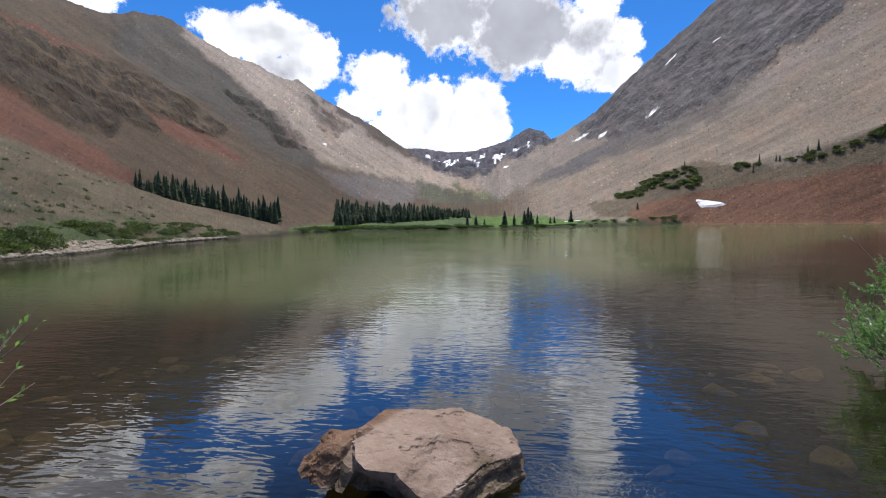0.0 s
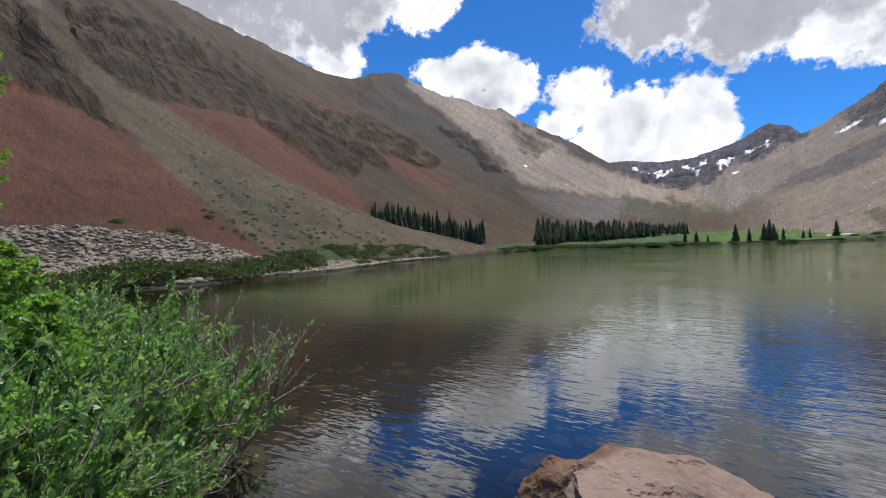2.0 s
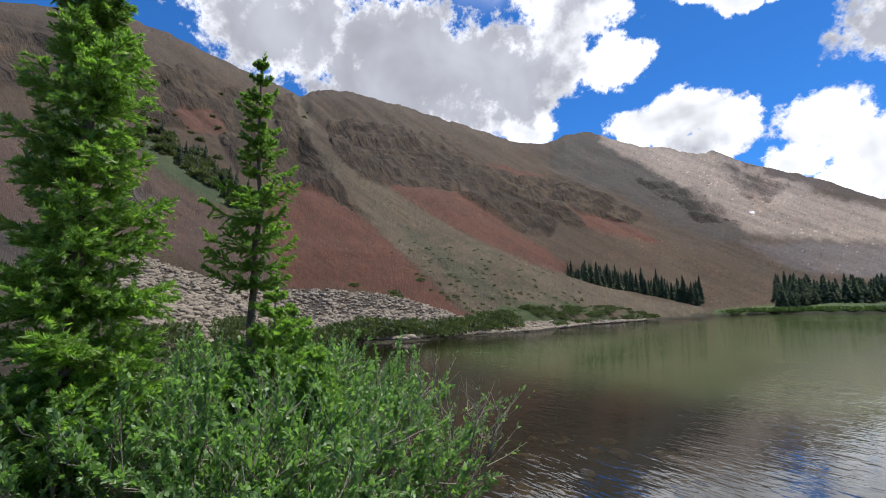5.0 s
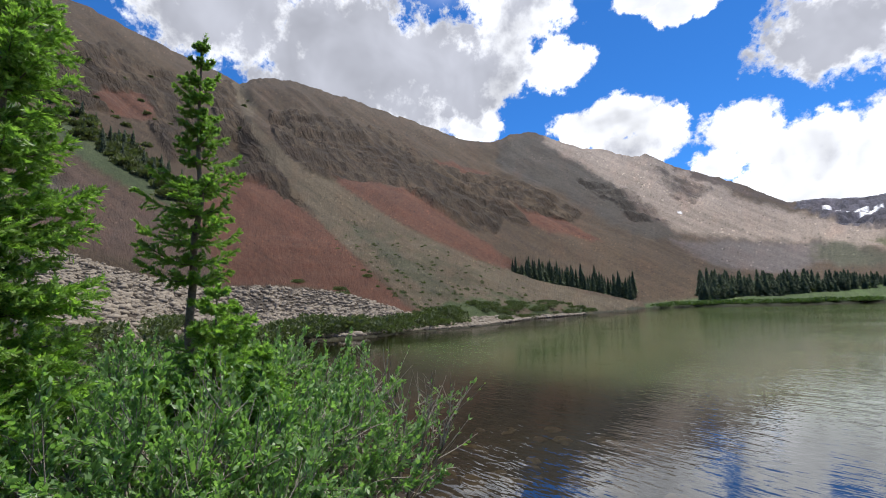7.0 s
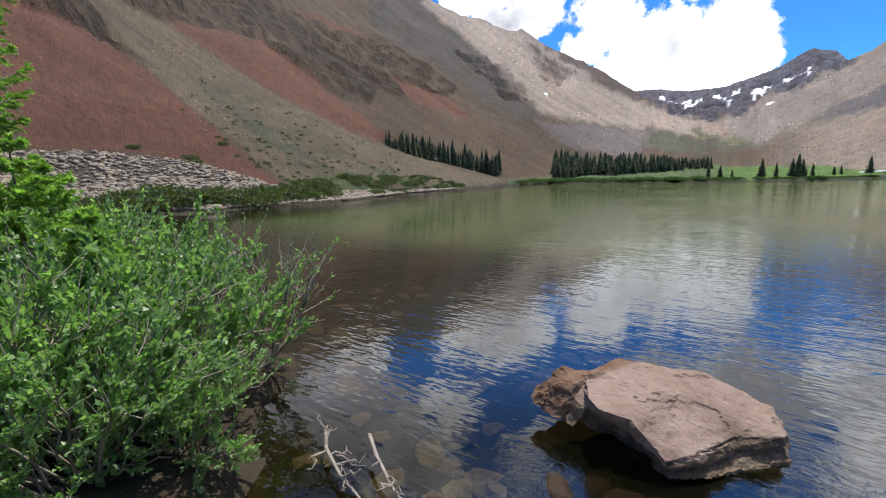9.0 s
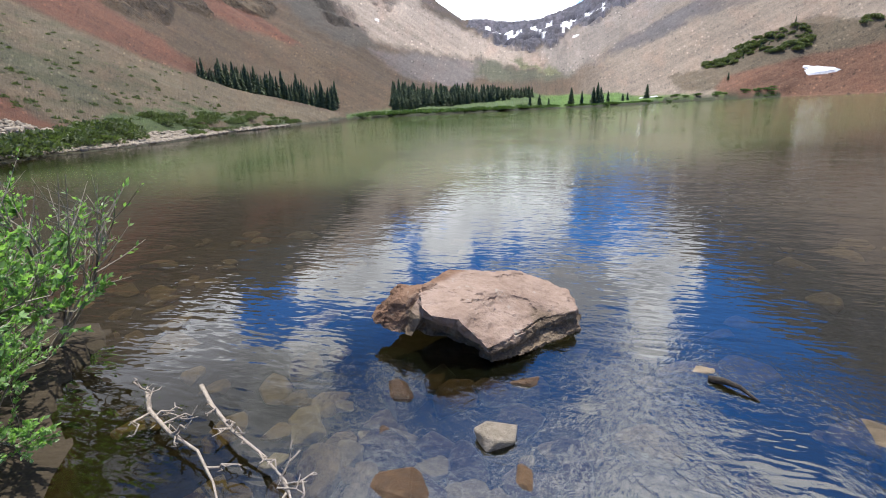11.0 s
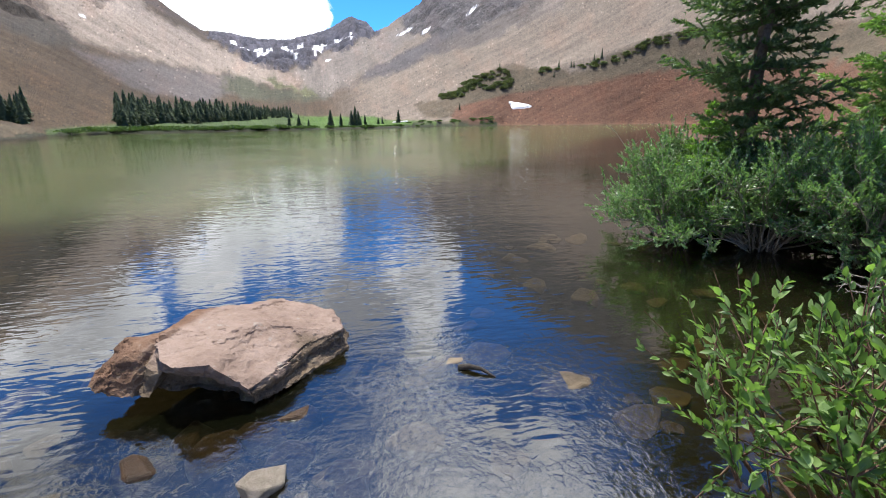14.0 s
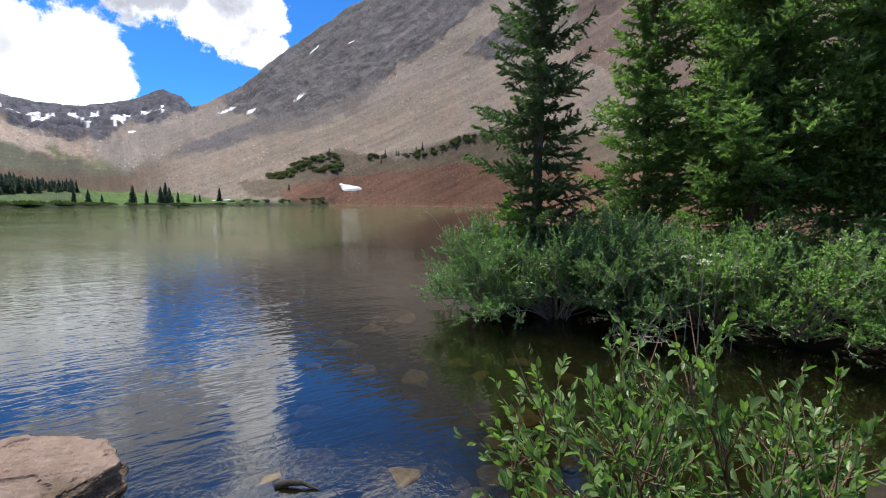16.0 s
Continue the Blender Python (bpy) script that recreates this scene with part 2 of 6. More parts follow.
def leaf_material(name, dark, light, shine=0.45, through=0.45):
    """Thin leaves: each one its own green, some light comes through."""
    mat, tree, bsdf, (node, put, calc, step, blend, noisy) = material(name, shine)
    isle = node("ShaderNodeNewGeometry").outputs["Random Per Island"]
    place = node("ShaderNodeTexCoord").outputs["Object"]
    f = calc("ADD", calc("MULTIPLY", isle, 0.65), calc("MULTIPLY", noisy(place, 2.5, 2.0), 0.4), clamp=True)
    bsdf.inputs["Specular IOR Level"].default_value = 0.5
    c = ramp(tree, f, [(0.1, dark), (0.9, light)])
    put(bsdf.inputs["Base Color"], c)
    trans = node("ShaderNodeBsdfTranslucent", Color=blend(1.0, c, (1.12, 1.4, 0.55, 1), "MULTIPLY"))
    mix = node("ShaderNodeMixShader", Fac=through)
    put(mix.inputs[1], bsdf.outputs[0]), put(mix.inputs[2], trans.outputs[0])
    put(tree.nodes["Material Output"].inputs["Surface"], mix.outputs[0])
    return mat


def bark_material(name, a, b, scale=30.0):
    mat, tree, bsdf, (node, put, calc, step, blend, noisy) = material(name, 0.9)
    place = node("ShaderNodeTexCoord").outputs["Object"]
    f = noisy(place, scale, 4.0, 0.7, 0.5)
    put(bsdf.inputs["Base Color"], ramp(tree, f, [(0.3, a), (0.7, b)]))
    bump(tree, f, 0.01, bsdf)
    return mat


def snow_material():
    mat, tree, bsdf, (node, put, calc, step, blend, noisy) = material("old_snow", 0.7)
    place = node("ShaderNodeTexCoord").outputs["Object"]
    f = noisy(place, 0.6, 4.0)
    put(bsdf.inputs["Base Color"], ramp(tree, f, [(0.3, (0.62, 0.6, 0.58)), (0.6, (0.82, 0.82, 0.82))]))
    bump(tree, f, 0.3, bsdf)
    return mat


def water_material():
    """Lake water: mirror gloss by Fresnel over a body that clouds with the depth of the water."""
    mat = bpy.data.materials.new("lake_water")
    mat.use_nodes = True
    tree = mat.node_tree
    tree.nodes.clear()
    node, put, calc, step, blend, noisy = node_tools(tree)
    place = node("ShaderNodeTexCoord").outputs["Object"]
    xyz = node("ShaderNodeSeparateXYZ", Vector=place)
    depth = node("ShaderNodeAttribute")
    depth.attribute_name = "depth"
    # the wind ruffles the middle of the lake; the bay by the bank is calmer; the outlet runs fast over stones
    long = node("ShaderNodeMapping", Vector=place, Scale=(0.35, 1.0, 1.0), Rotation=(0, 0, radians(-12)))
    ruffle = step(noisy(place, 0.12, 2.0), 0.36, 0.62)
    wave = calc("MULTIPLY", noisy(long.outputs[0], 2.2, 1.0, 0.4, 0.3), 0.0085)
    chop = calc("MULTIPLY", noisy(long.outputs[0], 6.5, 2.0, 0.5, 0.4), 0.0072)
    fine = calc("MULTIPLY", noisy(long.outputs[0], 17.0, 1.0, 0.5, 0.3), 0.0042)
    lake = calc("MULTIPLY", calc("ADD", calc("ADD", wave, chop), fine), calc("ADD", 0.33, calc("MULTIPLY", ruffle, 0.72)))
    dx, dy = calc("SUBTRACT", xyz.outputs[0], 0.75), calc("SUBTRACT", xyz.outputs[1], 1.35)
    away = calc("SQRT", calc("ADD", calc("MULTIPLY", dx, dx), calc("MULTIPLY", dy, dy)))
    fast = calc("SUBTRACT", 1.0, step(away, 0.6, 2.1))
    race = calc("MULTIPLY", fast, calc("MULTIPLY", calc("MULTIPLY", noisy(place, 22.0, 3.0, 0.55, 0.9), step(noisy(place, 1.9, 2.0), 0.3, 0.62)), 0.0066))
    height = calc("ADD", lake, race)
    b = node("ShaderNodeBump", Height=height, Strength=1.0, Distance=1.0)
    gloss = node("ShaderNodeBsdfGlossy", Color=(1, 1, 1, 1), Roughness=0.012, Normal=b.outputs[0])
    fres = node("ShaderNodeFresnel", IOR=1.4, Normal=b.outputs[0])
    mirror = calc("ADD", calc("MULTIPLY", fres.outputs[0], 0.6), calc("ADD", 0.02, calc("MULTIPLY", step(fres.outputs[0], 0.045, 0.12), 0.14)))
    mirror = calc("ADD", mirror, calc("MULTIPLY", fast, 0.1))
    cloudy = calc("SUBTRACT", 1.0, calc("EXPONENT", calc("MULTIPLY", depth.outputs["Fac"], -1.35)))
    murk = node("ShaderNodeBsdfDiffuse", Color=blend(step(depth.outputs["Fac"], 0.4, 1.0), (0.009, 0.011, 0.0045, 1), (0.07, 0.095, 0.037, 1)))
    clear = node("ShaderNodeBsdfTransparent", Color=(0.5, 0.465, 0.315, 1))
    body = node("ShaderNodeMixShader", Fac=cloudy)
    put(body.inputs[1], clear.outputs[0]), put(body.inputs[2], murk.outputs[0])
    mix = node("ShaderNodeMixShader")
    put(mix.inputs[0], mirror), put(mix.inputs[1], body.outputs[0]), put(mix.inputs[2], gloss.outputs[0])
    node("ShaderNodeOutputMaterial", Surface=mix.outputs[0])
    return mat


GROUND = ground_material()
WATER = water_material()
SNOW = snow_material()


def boulder_material():
    """Dusty pink sandstone on top, browner sides below it with shade painted in, rust on the split end block, grey
    lichen.
    """
    mat, tree, bsdf, (node, put, calc, step, blend, noisy) = material("pink_sandstone", 0.9)
    place = node("ShaderNodeTexCoord").outputs["Object"]
    xyz = node("ShaderNodeSeparateXYZ", Vector=place)
    large, fine, grit = noisy(place, 2.6, 4.0, 0.6, 0.4), noisy(place, 16.0, 5.0, 0.7), noisy(place, 90.0, 3.0, 0.7)
    f = calc("ADD", calc("ADD", calc("MULTIPLY", large, 0.45), calc("MULTIPLY", fine, 0.4)), calc("MULTIPLY", grit, 0.15), clamp=True)
    dusty = ramp(tree, f, [(0.32, (0.13, 0.088, 0.066)), (0.48, (0.21, 0.15, 0.117)), (0.66, (0.285, 0.215, 0.174))])
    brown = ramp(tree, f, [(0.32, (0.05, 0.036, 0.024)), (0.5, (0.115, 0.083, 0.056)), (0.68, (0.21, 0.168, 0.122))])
    rust = ramp(tree, f, [(0.32, (0.06, 0.034, 0.02)), (0.5, (0.14, 0.08, 0.05)), (0.7, (0.22, 0.15, 0.1))])
    # the brown bed dips gently to the outlet and paints in the sides' shade
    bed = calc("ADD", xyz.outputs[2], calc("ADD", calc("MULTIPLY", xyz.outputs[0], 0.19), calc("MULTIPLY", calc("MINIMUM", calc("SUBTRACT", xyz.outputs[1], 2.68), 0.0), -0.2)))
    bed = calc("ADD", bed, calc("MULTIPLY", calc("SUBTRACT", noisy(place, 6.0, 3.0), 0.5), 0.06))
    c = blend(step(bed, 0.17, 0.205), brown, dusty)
    end = calc("ADD", calc("ADD", xyz.outputs[0], calc("MULTIPLY", calc("SUBTRACT", xyz.outputs[1], 2.45), -0.35)), calc("MULTIPLY", calc("SUBTRACT", large, 0.5), 0.1))
    c = blend(calc("SUBTRACT", 1.0, step(end, -0.68, -0.6)), c, rust)
    lichen = calc("MULTIPLY", step(noisy(place, 11.0, 5.0, 0.7), 0.6, 0.68), 0.4)
    c = blend(lichen, c, (0.3, 0.29, 0.25, 1))
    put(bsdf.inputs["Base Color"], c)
    bump(tree, calc("ADD", calc("ADD", calc("MULTIPLY", large, 0.6), fine), calc("MULTIPLY", grit, 0.25)), 0.016, bsdf)
    return mat


BOULDER = boulder_material()
BEDSTONE = stone_material("lakebed_stone", [(0.25, (0.05, 0.037, 0.022)), (0.5, (0.13, 0.097, 0.06)), (0.8, (0.24, 0.19, 0.13))], 8.0, 0.6, 0.01, 0.06)
WETSTONE = stone_material("wet_rusty_stone", [(0.25, (0.02, 0.012, 0.006)), (0.5, (0.055, 0.031, 0.015)), (0.8, (0.13, 0.08, 0.042))], 8.0, 0.35, 0.012, 0.05)
PALESTONE = stone_material("shore_stone", [(0.25, (0.17, 0.142, 0.108)), (0.5, (0.29, 0.25, 0.195)), (0.8, (0.4, 0.36, 0.29))], 6.0, 0.9, 0.02, 0.3)
LEAF = leaf_material("willow_leaf", (0.1, 0.19, 0.072), (0.32, 0.47, 0.2), 0.4, 0.48)
LEAF_DARK = leaf_material("dark_willow_leaf", (0.08, 0.155, 0.075), (0.26, 0.38, 0.185), 0.35, 0.4)
NEEDLE = leaf_material("fir_needle", (0.115, 0.21, 0.055), (0.39, 0.55, 0.16), 0.45, 0.52)
NEEDLE_DARK = leaf_material("spruce_needle", (0.095, 0.17, 0.077), (0.3, 0.42, 0.165), 0.5, 0.5)
NEEDLE_BLUE = leaf_material("blue_spruce_needle", (0.05, 0.088, 0.05), (0.165, 0.24, 0.115), 0.5, 0.4)
NEEDLE_FAR = leaf_material("far_conifer_green", (0.028, 0.047, 0.025), (0.085, 0.115, 0.05), 0.8, 0.2)
SCRUB = leaf_material("scrub_green", (0.055, 0.068, 0.031), (0.155, 0.172, 0.078), 0.8, 0.25)
SHORE_LEAF = leaf_material("shore_willow_green", (0.046, 0.059, 0.028), (0.125, 0.15, 0.066), 0.7, 0.3)
BRUSH = leaf_material("brush_green", (0.04, 0.07, 0.022), (0.1, 0.155, 0.045), 0.7, 0.3)
TIP_LEAF = leaf_material("willow_tip_leaf", (0.05, 0.1, 0.032), (0.25, 0.37, 0.13), 0.42, 0.45)
BARK = bark_material("conifer_bark", (0.1, 0.078, 0.062), (0.26, 0.22, 0.185))
TWIG = bark_material("willow_twig", (0.19, 0.16, 0.13), (0.4, 0.36, 0.3), 60.0)
DEADWOOD = bark_material("bleached_wood", (0.2, 0.165, 0.13), (0.36, 0.31, 0.26), 40.0)
DEADLIMB = bark_material("dead_spruce_twig", (0.07, 0.058, 0.05), (0.17, 0.145, 0.125), 50.0)
REDTWIG = bark_material("red_willow_twig", (0.1, 0.055, 0.035), (0.25, 0.16, 0.11), 60.0)
DARKWOOD = bark_material("wet_wood", (0.02, 0.016, 0.013), (0.06, 0.05, 0.04), 40.0)
FLOWER = leaf_material("pale_flower", (0.55, 0.55, 0.5), (0.75, 0.75, 0.7), 0.6, 0.3)

# ---- helpers for meshes ----
def fade(t):
    return t * t * t * (t * (t * 6 - 15) + 10)


def noise2(x, y, seed=0):
    """Smooth value noise in the plane, -1 to 1."""
    xi, yi = np.floor(x).astype(np.int64), np.floor(y).astype(np.int64)
    u, v = fade(x - xi), fade(y - yi)

    def h(a, b):
        n = (a * 374761393 + b * 668265263 + seed * 974634777) & 0xFFFFFFFF
        n = ((n ^ (n >> 13)) * 1274126177) & 0xFFFFFFFF
        return ((n ^ (n >> 16)) & 0xFFFF) / 32767.5 - 1
    return (h(xi, yi) * (1 - u) + h(xi + 1, yi) * u) * (1 - v) + (h(xi, yi + 1) * (1 - u) + h(xi + 1, yi + 1) * u) * v


def fbm(x, y, octaves=4, seed=0, gain=0.5):
    out, amp = 0, 1.0
    for k in range(octaves):
        out = out + amp * noise2(x * 2 ** k, y * 2 ** k, seed + k * 17)
        amp *= gain
    return out


def smooth(x, lo, hi):
    return fade(np.clip((x - lo) / (hi - lo), 0, 1))


def side_of(poly, x, y):
    """Signed distance to a closed outline, positive inside."""
    p = np.array(poly, float)
    best, inside = np.full(x.shape, 1e9), np.zeros(x.shape, bool)
    for (x0, y0), (x1, y1) in zip(p, np.roll(p, -1, 0)):
        ex, ey = x1 - x0, y1 - y0
        k = np.clip(((x - x0) * ex + (y - y0) * ey) / (ex * ex + ey * ey), 0, 1)
        best = np.minimum(best, (x - x0 - k * ex) ** 2 + (y - y0 - k * ey) ** 2)
        if y0 != y1:
            inside ^= ((y0 > y) != (y1 > y)) & (x < x0 + (y - y0) * ex / ey)
    return np.where(inside, 1, -1) * np.sqrt(best)


def mesh_of(name, verts, faces, mat, attrs=(), smooth_shade=False):
    """A mesh from arrays; faces is an array of quads or triangles."""
    me = bpy.data.meshes.new(name)
    verts, faces = np.asarray(verts, np.float32), np.asarray(faces, np.int32)
    n = faces.shape[1]
    me.vertices.add(len(verts)), me.loops.add(faces.size), me.polygons.add(len(faces))
    me.vertices.foreach_set("co", verts.ravel())
    me.loops.foreach_set("vertex_index", faces.ravel())
    me.polygons.foreach_set("loop_start", np.arange(0, faces.size, n, dtype=np.int32))
    if smooth_shade:
        me.polygons.foreach_set("use_smooth", np.ones(len(faces), bool))
    for key, kind, values in attrs:
        a = me.attributes.new(key, kind, "POINT")
        if kind == "FLOAT_COLOR":
            a.data.foreach_set("color", np.asarray(values, np.float32).ravel())
        elif kind == "FLOAT_VECTOR":
            a.data.foreach_set("vector", np.asarray(values, np.float32).ravel())
        else:
            a.data.foreach_set("value", np.asarray(values, np.float32).ravel())
    me.update(calc_edges=True)
    me.materials.append(mat)
    return me


def part(name, me, parent, label=""):
    """Link a mesh as one object under a thing or a part."""
    ob = new(name, me)
    ob.parent = parent
    return tagged(ob, label)


def thing(name, m, label, category, group="", kind=""):
    ob = new(name)
    ob.matrix_basis = m
    return tagged(ob, label, category, group, kind)


# ---- the land: bearings round the standpoint on the shore, shaped to fit the camera's view ----
CX, CY, EYE_H = 0.4, 0.0, 1.6
LAKE = [(-0.9, 0.75), (0.0, 0.7), (1.2, 0.6), (1.9, 0.75), (2.5, 0.95), (3.4, 0.8), (5.2, 0.3), (6.6, 0.5), (6.6, 1.5), (6.1, 2.6), (5.9, 3.6), (5.2, 4.3), (4.5, 5.0),
        (4.8, 6.2), (7.5, 9.0), (16, 19), (42, 52), (85, 100), (125, 140), (112, 165), (90, 170), (61, 176), (20, 160), (14, 138), (0, 116), (-14, 107),
        (-27, 92), (-40, 88), (-46, 80), (-39, 64), (-36, 51), (-31, 33), (-25.4, 21.5), (-24.3, 16), (-22.5, 11), (-22.5, 5.5), (-17, 2.6), (-10, 1.6),
        (-6, 1.6), (-4.0, 2.2), (-3.0, 1.9), (-2.2, 1.15), (-1.6, 0.75)]
# skyline: bearing, height
SKYLINE = [(-180, 9), (-140, 14), (-112, 27), (-100, 30.4), (-94.1, 29.8), (-87, 28.2), (-81, 26.8), (-79.6, 26.1), (-78, 27), (-73.5, 27.4), (-65.6, 25.9), (-58, 23.7), (-50.8, 21.2),
           (-46.7, 20.6), (-44.6, 21.5), (-41.6, 21.4), (-38.6, 20.1), (-36, 19), (-33, 18.2), (-29.8, 16.9), (-28.2, 17), (-25.5, 15.2), (-21.2, 13.1), (-18.4, 11.6), (-15.5, 9.5), (-13.7, 9.4),
           (-9.3, 8.9), (-6, 9.2), (-3.5, 9.9), (-1.7, 10.5), (0.6, 11.6), (2.2, 11.1), (3.2, 10.2), (4.8, 10.9), (8.1, 12.9), (10, 14.6), (11.6, 16), (13.7, 17.6), (16.4, 19.5),
           (18.4, 20.9), (20.4, 22.4), (23.5, 23.6), (30, 27), (45, 30), (60, 28), (80, 24), (120, 14), (180, 9)]
RIDGE_R = [(-180, 380), (-120, 560), (-100, 464), (-75, 420), (-60, 435), (-45, 485), (-30, 594), (-24, 710), (-19, 890), (-14, 1130), (-8, 1330), (-2, 1400), (2.6, 1300), (5, 1080),
           (8, 900), (12, 770), (20, 640), (40, 520), (70, 480), (120, 420), (180, 380)]
# the break of slope below: bearing, distance, height
BENCH = [(-180, 60, 3), (-105, 75, 9), (-73, 75, 9), (-66, 75, 8.5), (-59, 75, 8.2), (-55, 78, 7.8), (-51.5, 85, 6.6), (-47, 95, 5), (-44.8, 100, 3.9), (-42.2, 104, 3), (-36.7, 108, 1.5),
         (-33.7, 108, 0.7), (-30.6, 104, -0.2), (-24, 140, 0.1), (-15, 190, 0.7), (-7, 230, 1.2), (0, 200, 0.4), (5, 205, 0.5), (10.8, 225, 3), (13, 225, 4), (15.6, 225, 5.5), (18.2, 226, 6.2),
         (19.8, 228, 5.8), (24, 230, 6.1), (28.8, 232, 7), (34, 232, 8.5), (40, 228, 9.8), (47, 215, 9.5), (60, 190, 9), (80, 120, 7), (120, 70, 4), (180, 60, 3)]
SHORE_R = [(-180, 5), (-95, 8), (-80, 23), (-66, 23), (-50, 33), (-42, 45), (-33, 68), (-30, 92), (-24, 100), (-10, 112), (0, 122), (6, 150), (20, 187), (28, 194), (34, 201), (41.7, 189), (60, 90), (75, 12), (90, 7), (180, 5)]


def by_bearing(table, az, col=1):
    return np.interp(az, [r[0] for r in table], [r[col] for r in table])


def flanks(az, el, r):
    """Across and down the slope for the left flank, the head of the valley and the right flank, slanted by bearing and
    height angle to fit the camera's view.
    """
    return (((el + 0.62 * az) * 7, az * 7), (az * 7, r * 0.35), ((el - 0.47 * az) * 8, az * 8))


def by_flank(az, el, r, f):
    """A pattern that runs down each flank, the flanks melting into one another."""
    u, v = smooth(az, -18, -9), smooth(az, 0, 8)
    a, b, c = [f(*p) for p in flanks(az, el, r)]
    return a * (1 - u) + b * u * (1 - v) + c * v


def land(az, r):
    """Height of the land at a bearing and distance, and how far up the mountain side it is (0 the bench, 1 the crest)."""
    x, y = CX + r * np.sin(np.radians(az)), CY + r * np.cos(np.radians(az))
    rs = by_bearing(SHORE_R, az)
    rb, rc = by_bearing(BENCH, az), by_bearing(RIDGE_R, az)
    eb, ec = by_bearing(BENCH, az, 2), by_bearing(SKYLINE, az)
    jut = 0.1 * fbm(az * 0.9, az * 0, 5, 5, 0.6)
    hb, hc = EYE_H + rb * np.tan(np.radians(eb)), EYE_H + rc * np.tan(np.radians(ec))
    q0 = np.clip((r - rs) / (rb - rs), 0, 1)
    low = 0.15 + (hb - 0.15) * q0 ** 1.15
    q = (r - rb) / (rc - rb)
    up = hb + (hc - hb) * np.clip(q, 0, 1) ** 1.18
    up = up + rc * np.radians(jut) * 1.15 * smooth(q, 0.88, 1.0)
    z = np.where(r < rb, low, up)
    # a trough behind the moraine, where the firs stand
    z = z - 3.0 * smooth(az, -47, -44) * (1 - smooth(az, -33, -30)) * np.exp(-((r - rb - 9) / 6.0) ** 2)
    # gullies and ribs run down the slope at a slant fitted to the camera's view
    rise_to = np.degrees(np.arctan2(z - EYE_H, r))
    rib = by_flank(az, rise_to, r, lambda a, d: np.abs(fbm(a / 38.0, d / 150.0, 2, 11)) - 0.35)
    crag = by_flank(az, rise_to, r, lambda a, d: fbm(a / 16.0, d / 30.0, 2, 23, 0.5))
    crag = crag + 0.55 * by_flank(az, rise_to, r, lambda a, d: np.abs(fbm(a / 8.0, d / 36.0, 2, 27)))
    high = smooth(q, 0.2, 0.55) * (1 - smooth(q, 0.72, 0.96))
    z = z + np.clip(q * 6, 0, 1) * (1 - smooth(q, 0.97, 1.0)) * (2.2 * rib + 0.4 * crag) * 1.0 + high * (6.0 * rib + 2.4 * crag) * np.where((az > -16) & (az < 4), 0.7, 1.0)
    over = np.clip(q - 1, 0, None) * (rc - rb)
    z = np.where(q > 1, np.maximum(hc + rc * np.radians(jut) * 1.15 - 0.75 * over, 40 + 0 * over), z)
    z = z + np.where(r < rb, np.where(az > 20, 0.12, 0.35) * fbm(x / 9.0, y / 9.0, 3, 31) * smooth(q0, 0.0, 0.25), 0)
    # the lake basin
    edge = side_of(LAKE, x, y) + (0.12 * noise2(x * 1.7, y * 1.7, 41) + 0.5 * np.clip(r / 60, 0, 3) * noise2(x / 4.0, y / 4.0, 42)) * np.clip(r / 2.0, 0, 1)
    deep = -np.clip(0.05 + 0.10 * edge + 0.05 * np.clip(edge - 4, 0, None), 0, 2.6) + 0.03 * fbm(x * 1.6, y * 1.6, 3, 51) * np.clip(edge * 3, 0, 1)
    bank = np.clip(-edge, 0, None)
    near = 0.02 + 0.22 * (1 - np.exp(-bank * 1.2)) + 0.04 * fbm(x * 1.2, y * 1.2, 3, 61)
    meadow_edge = smooth(az, -34, -28) * (1 - smooth(az, 17, 19)) * 0.35
    rise = np.clip(bank / 3.0, 0, 1)
    dry = np.where(r < 14, near, np.maximum(z * rise, 0.06 + meadow_edge * np.clip(bank / 0.4, 0, 1)))
    dry = np.where((r >= 14) | (bank < 1), dry, near + (np.maximum(z, 0.2) - 0.2) * smooth(r, 7, 14))
    return np.where(edge > 0, deep, dry), q, edge


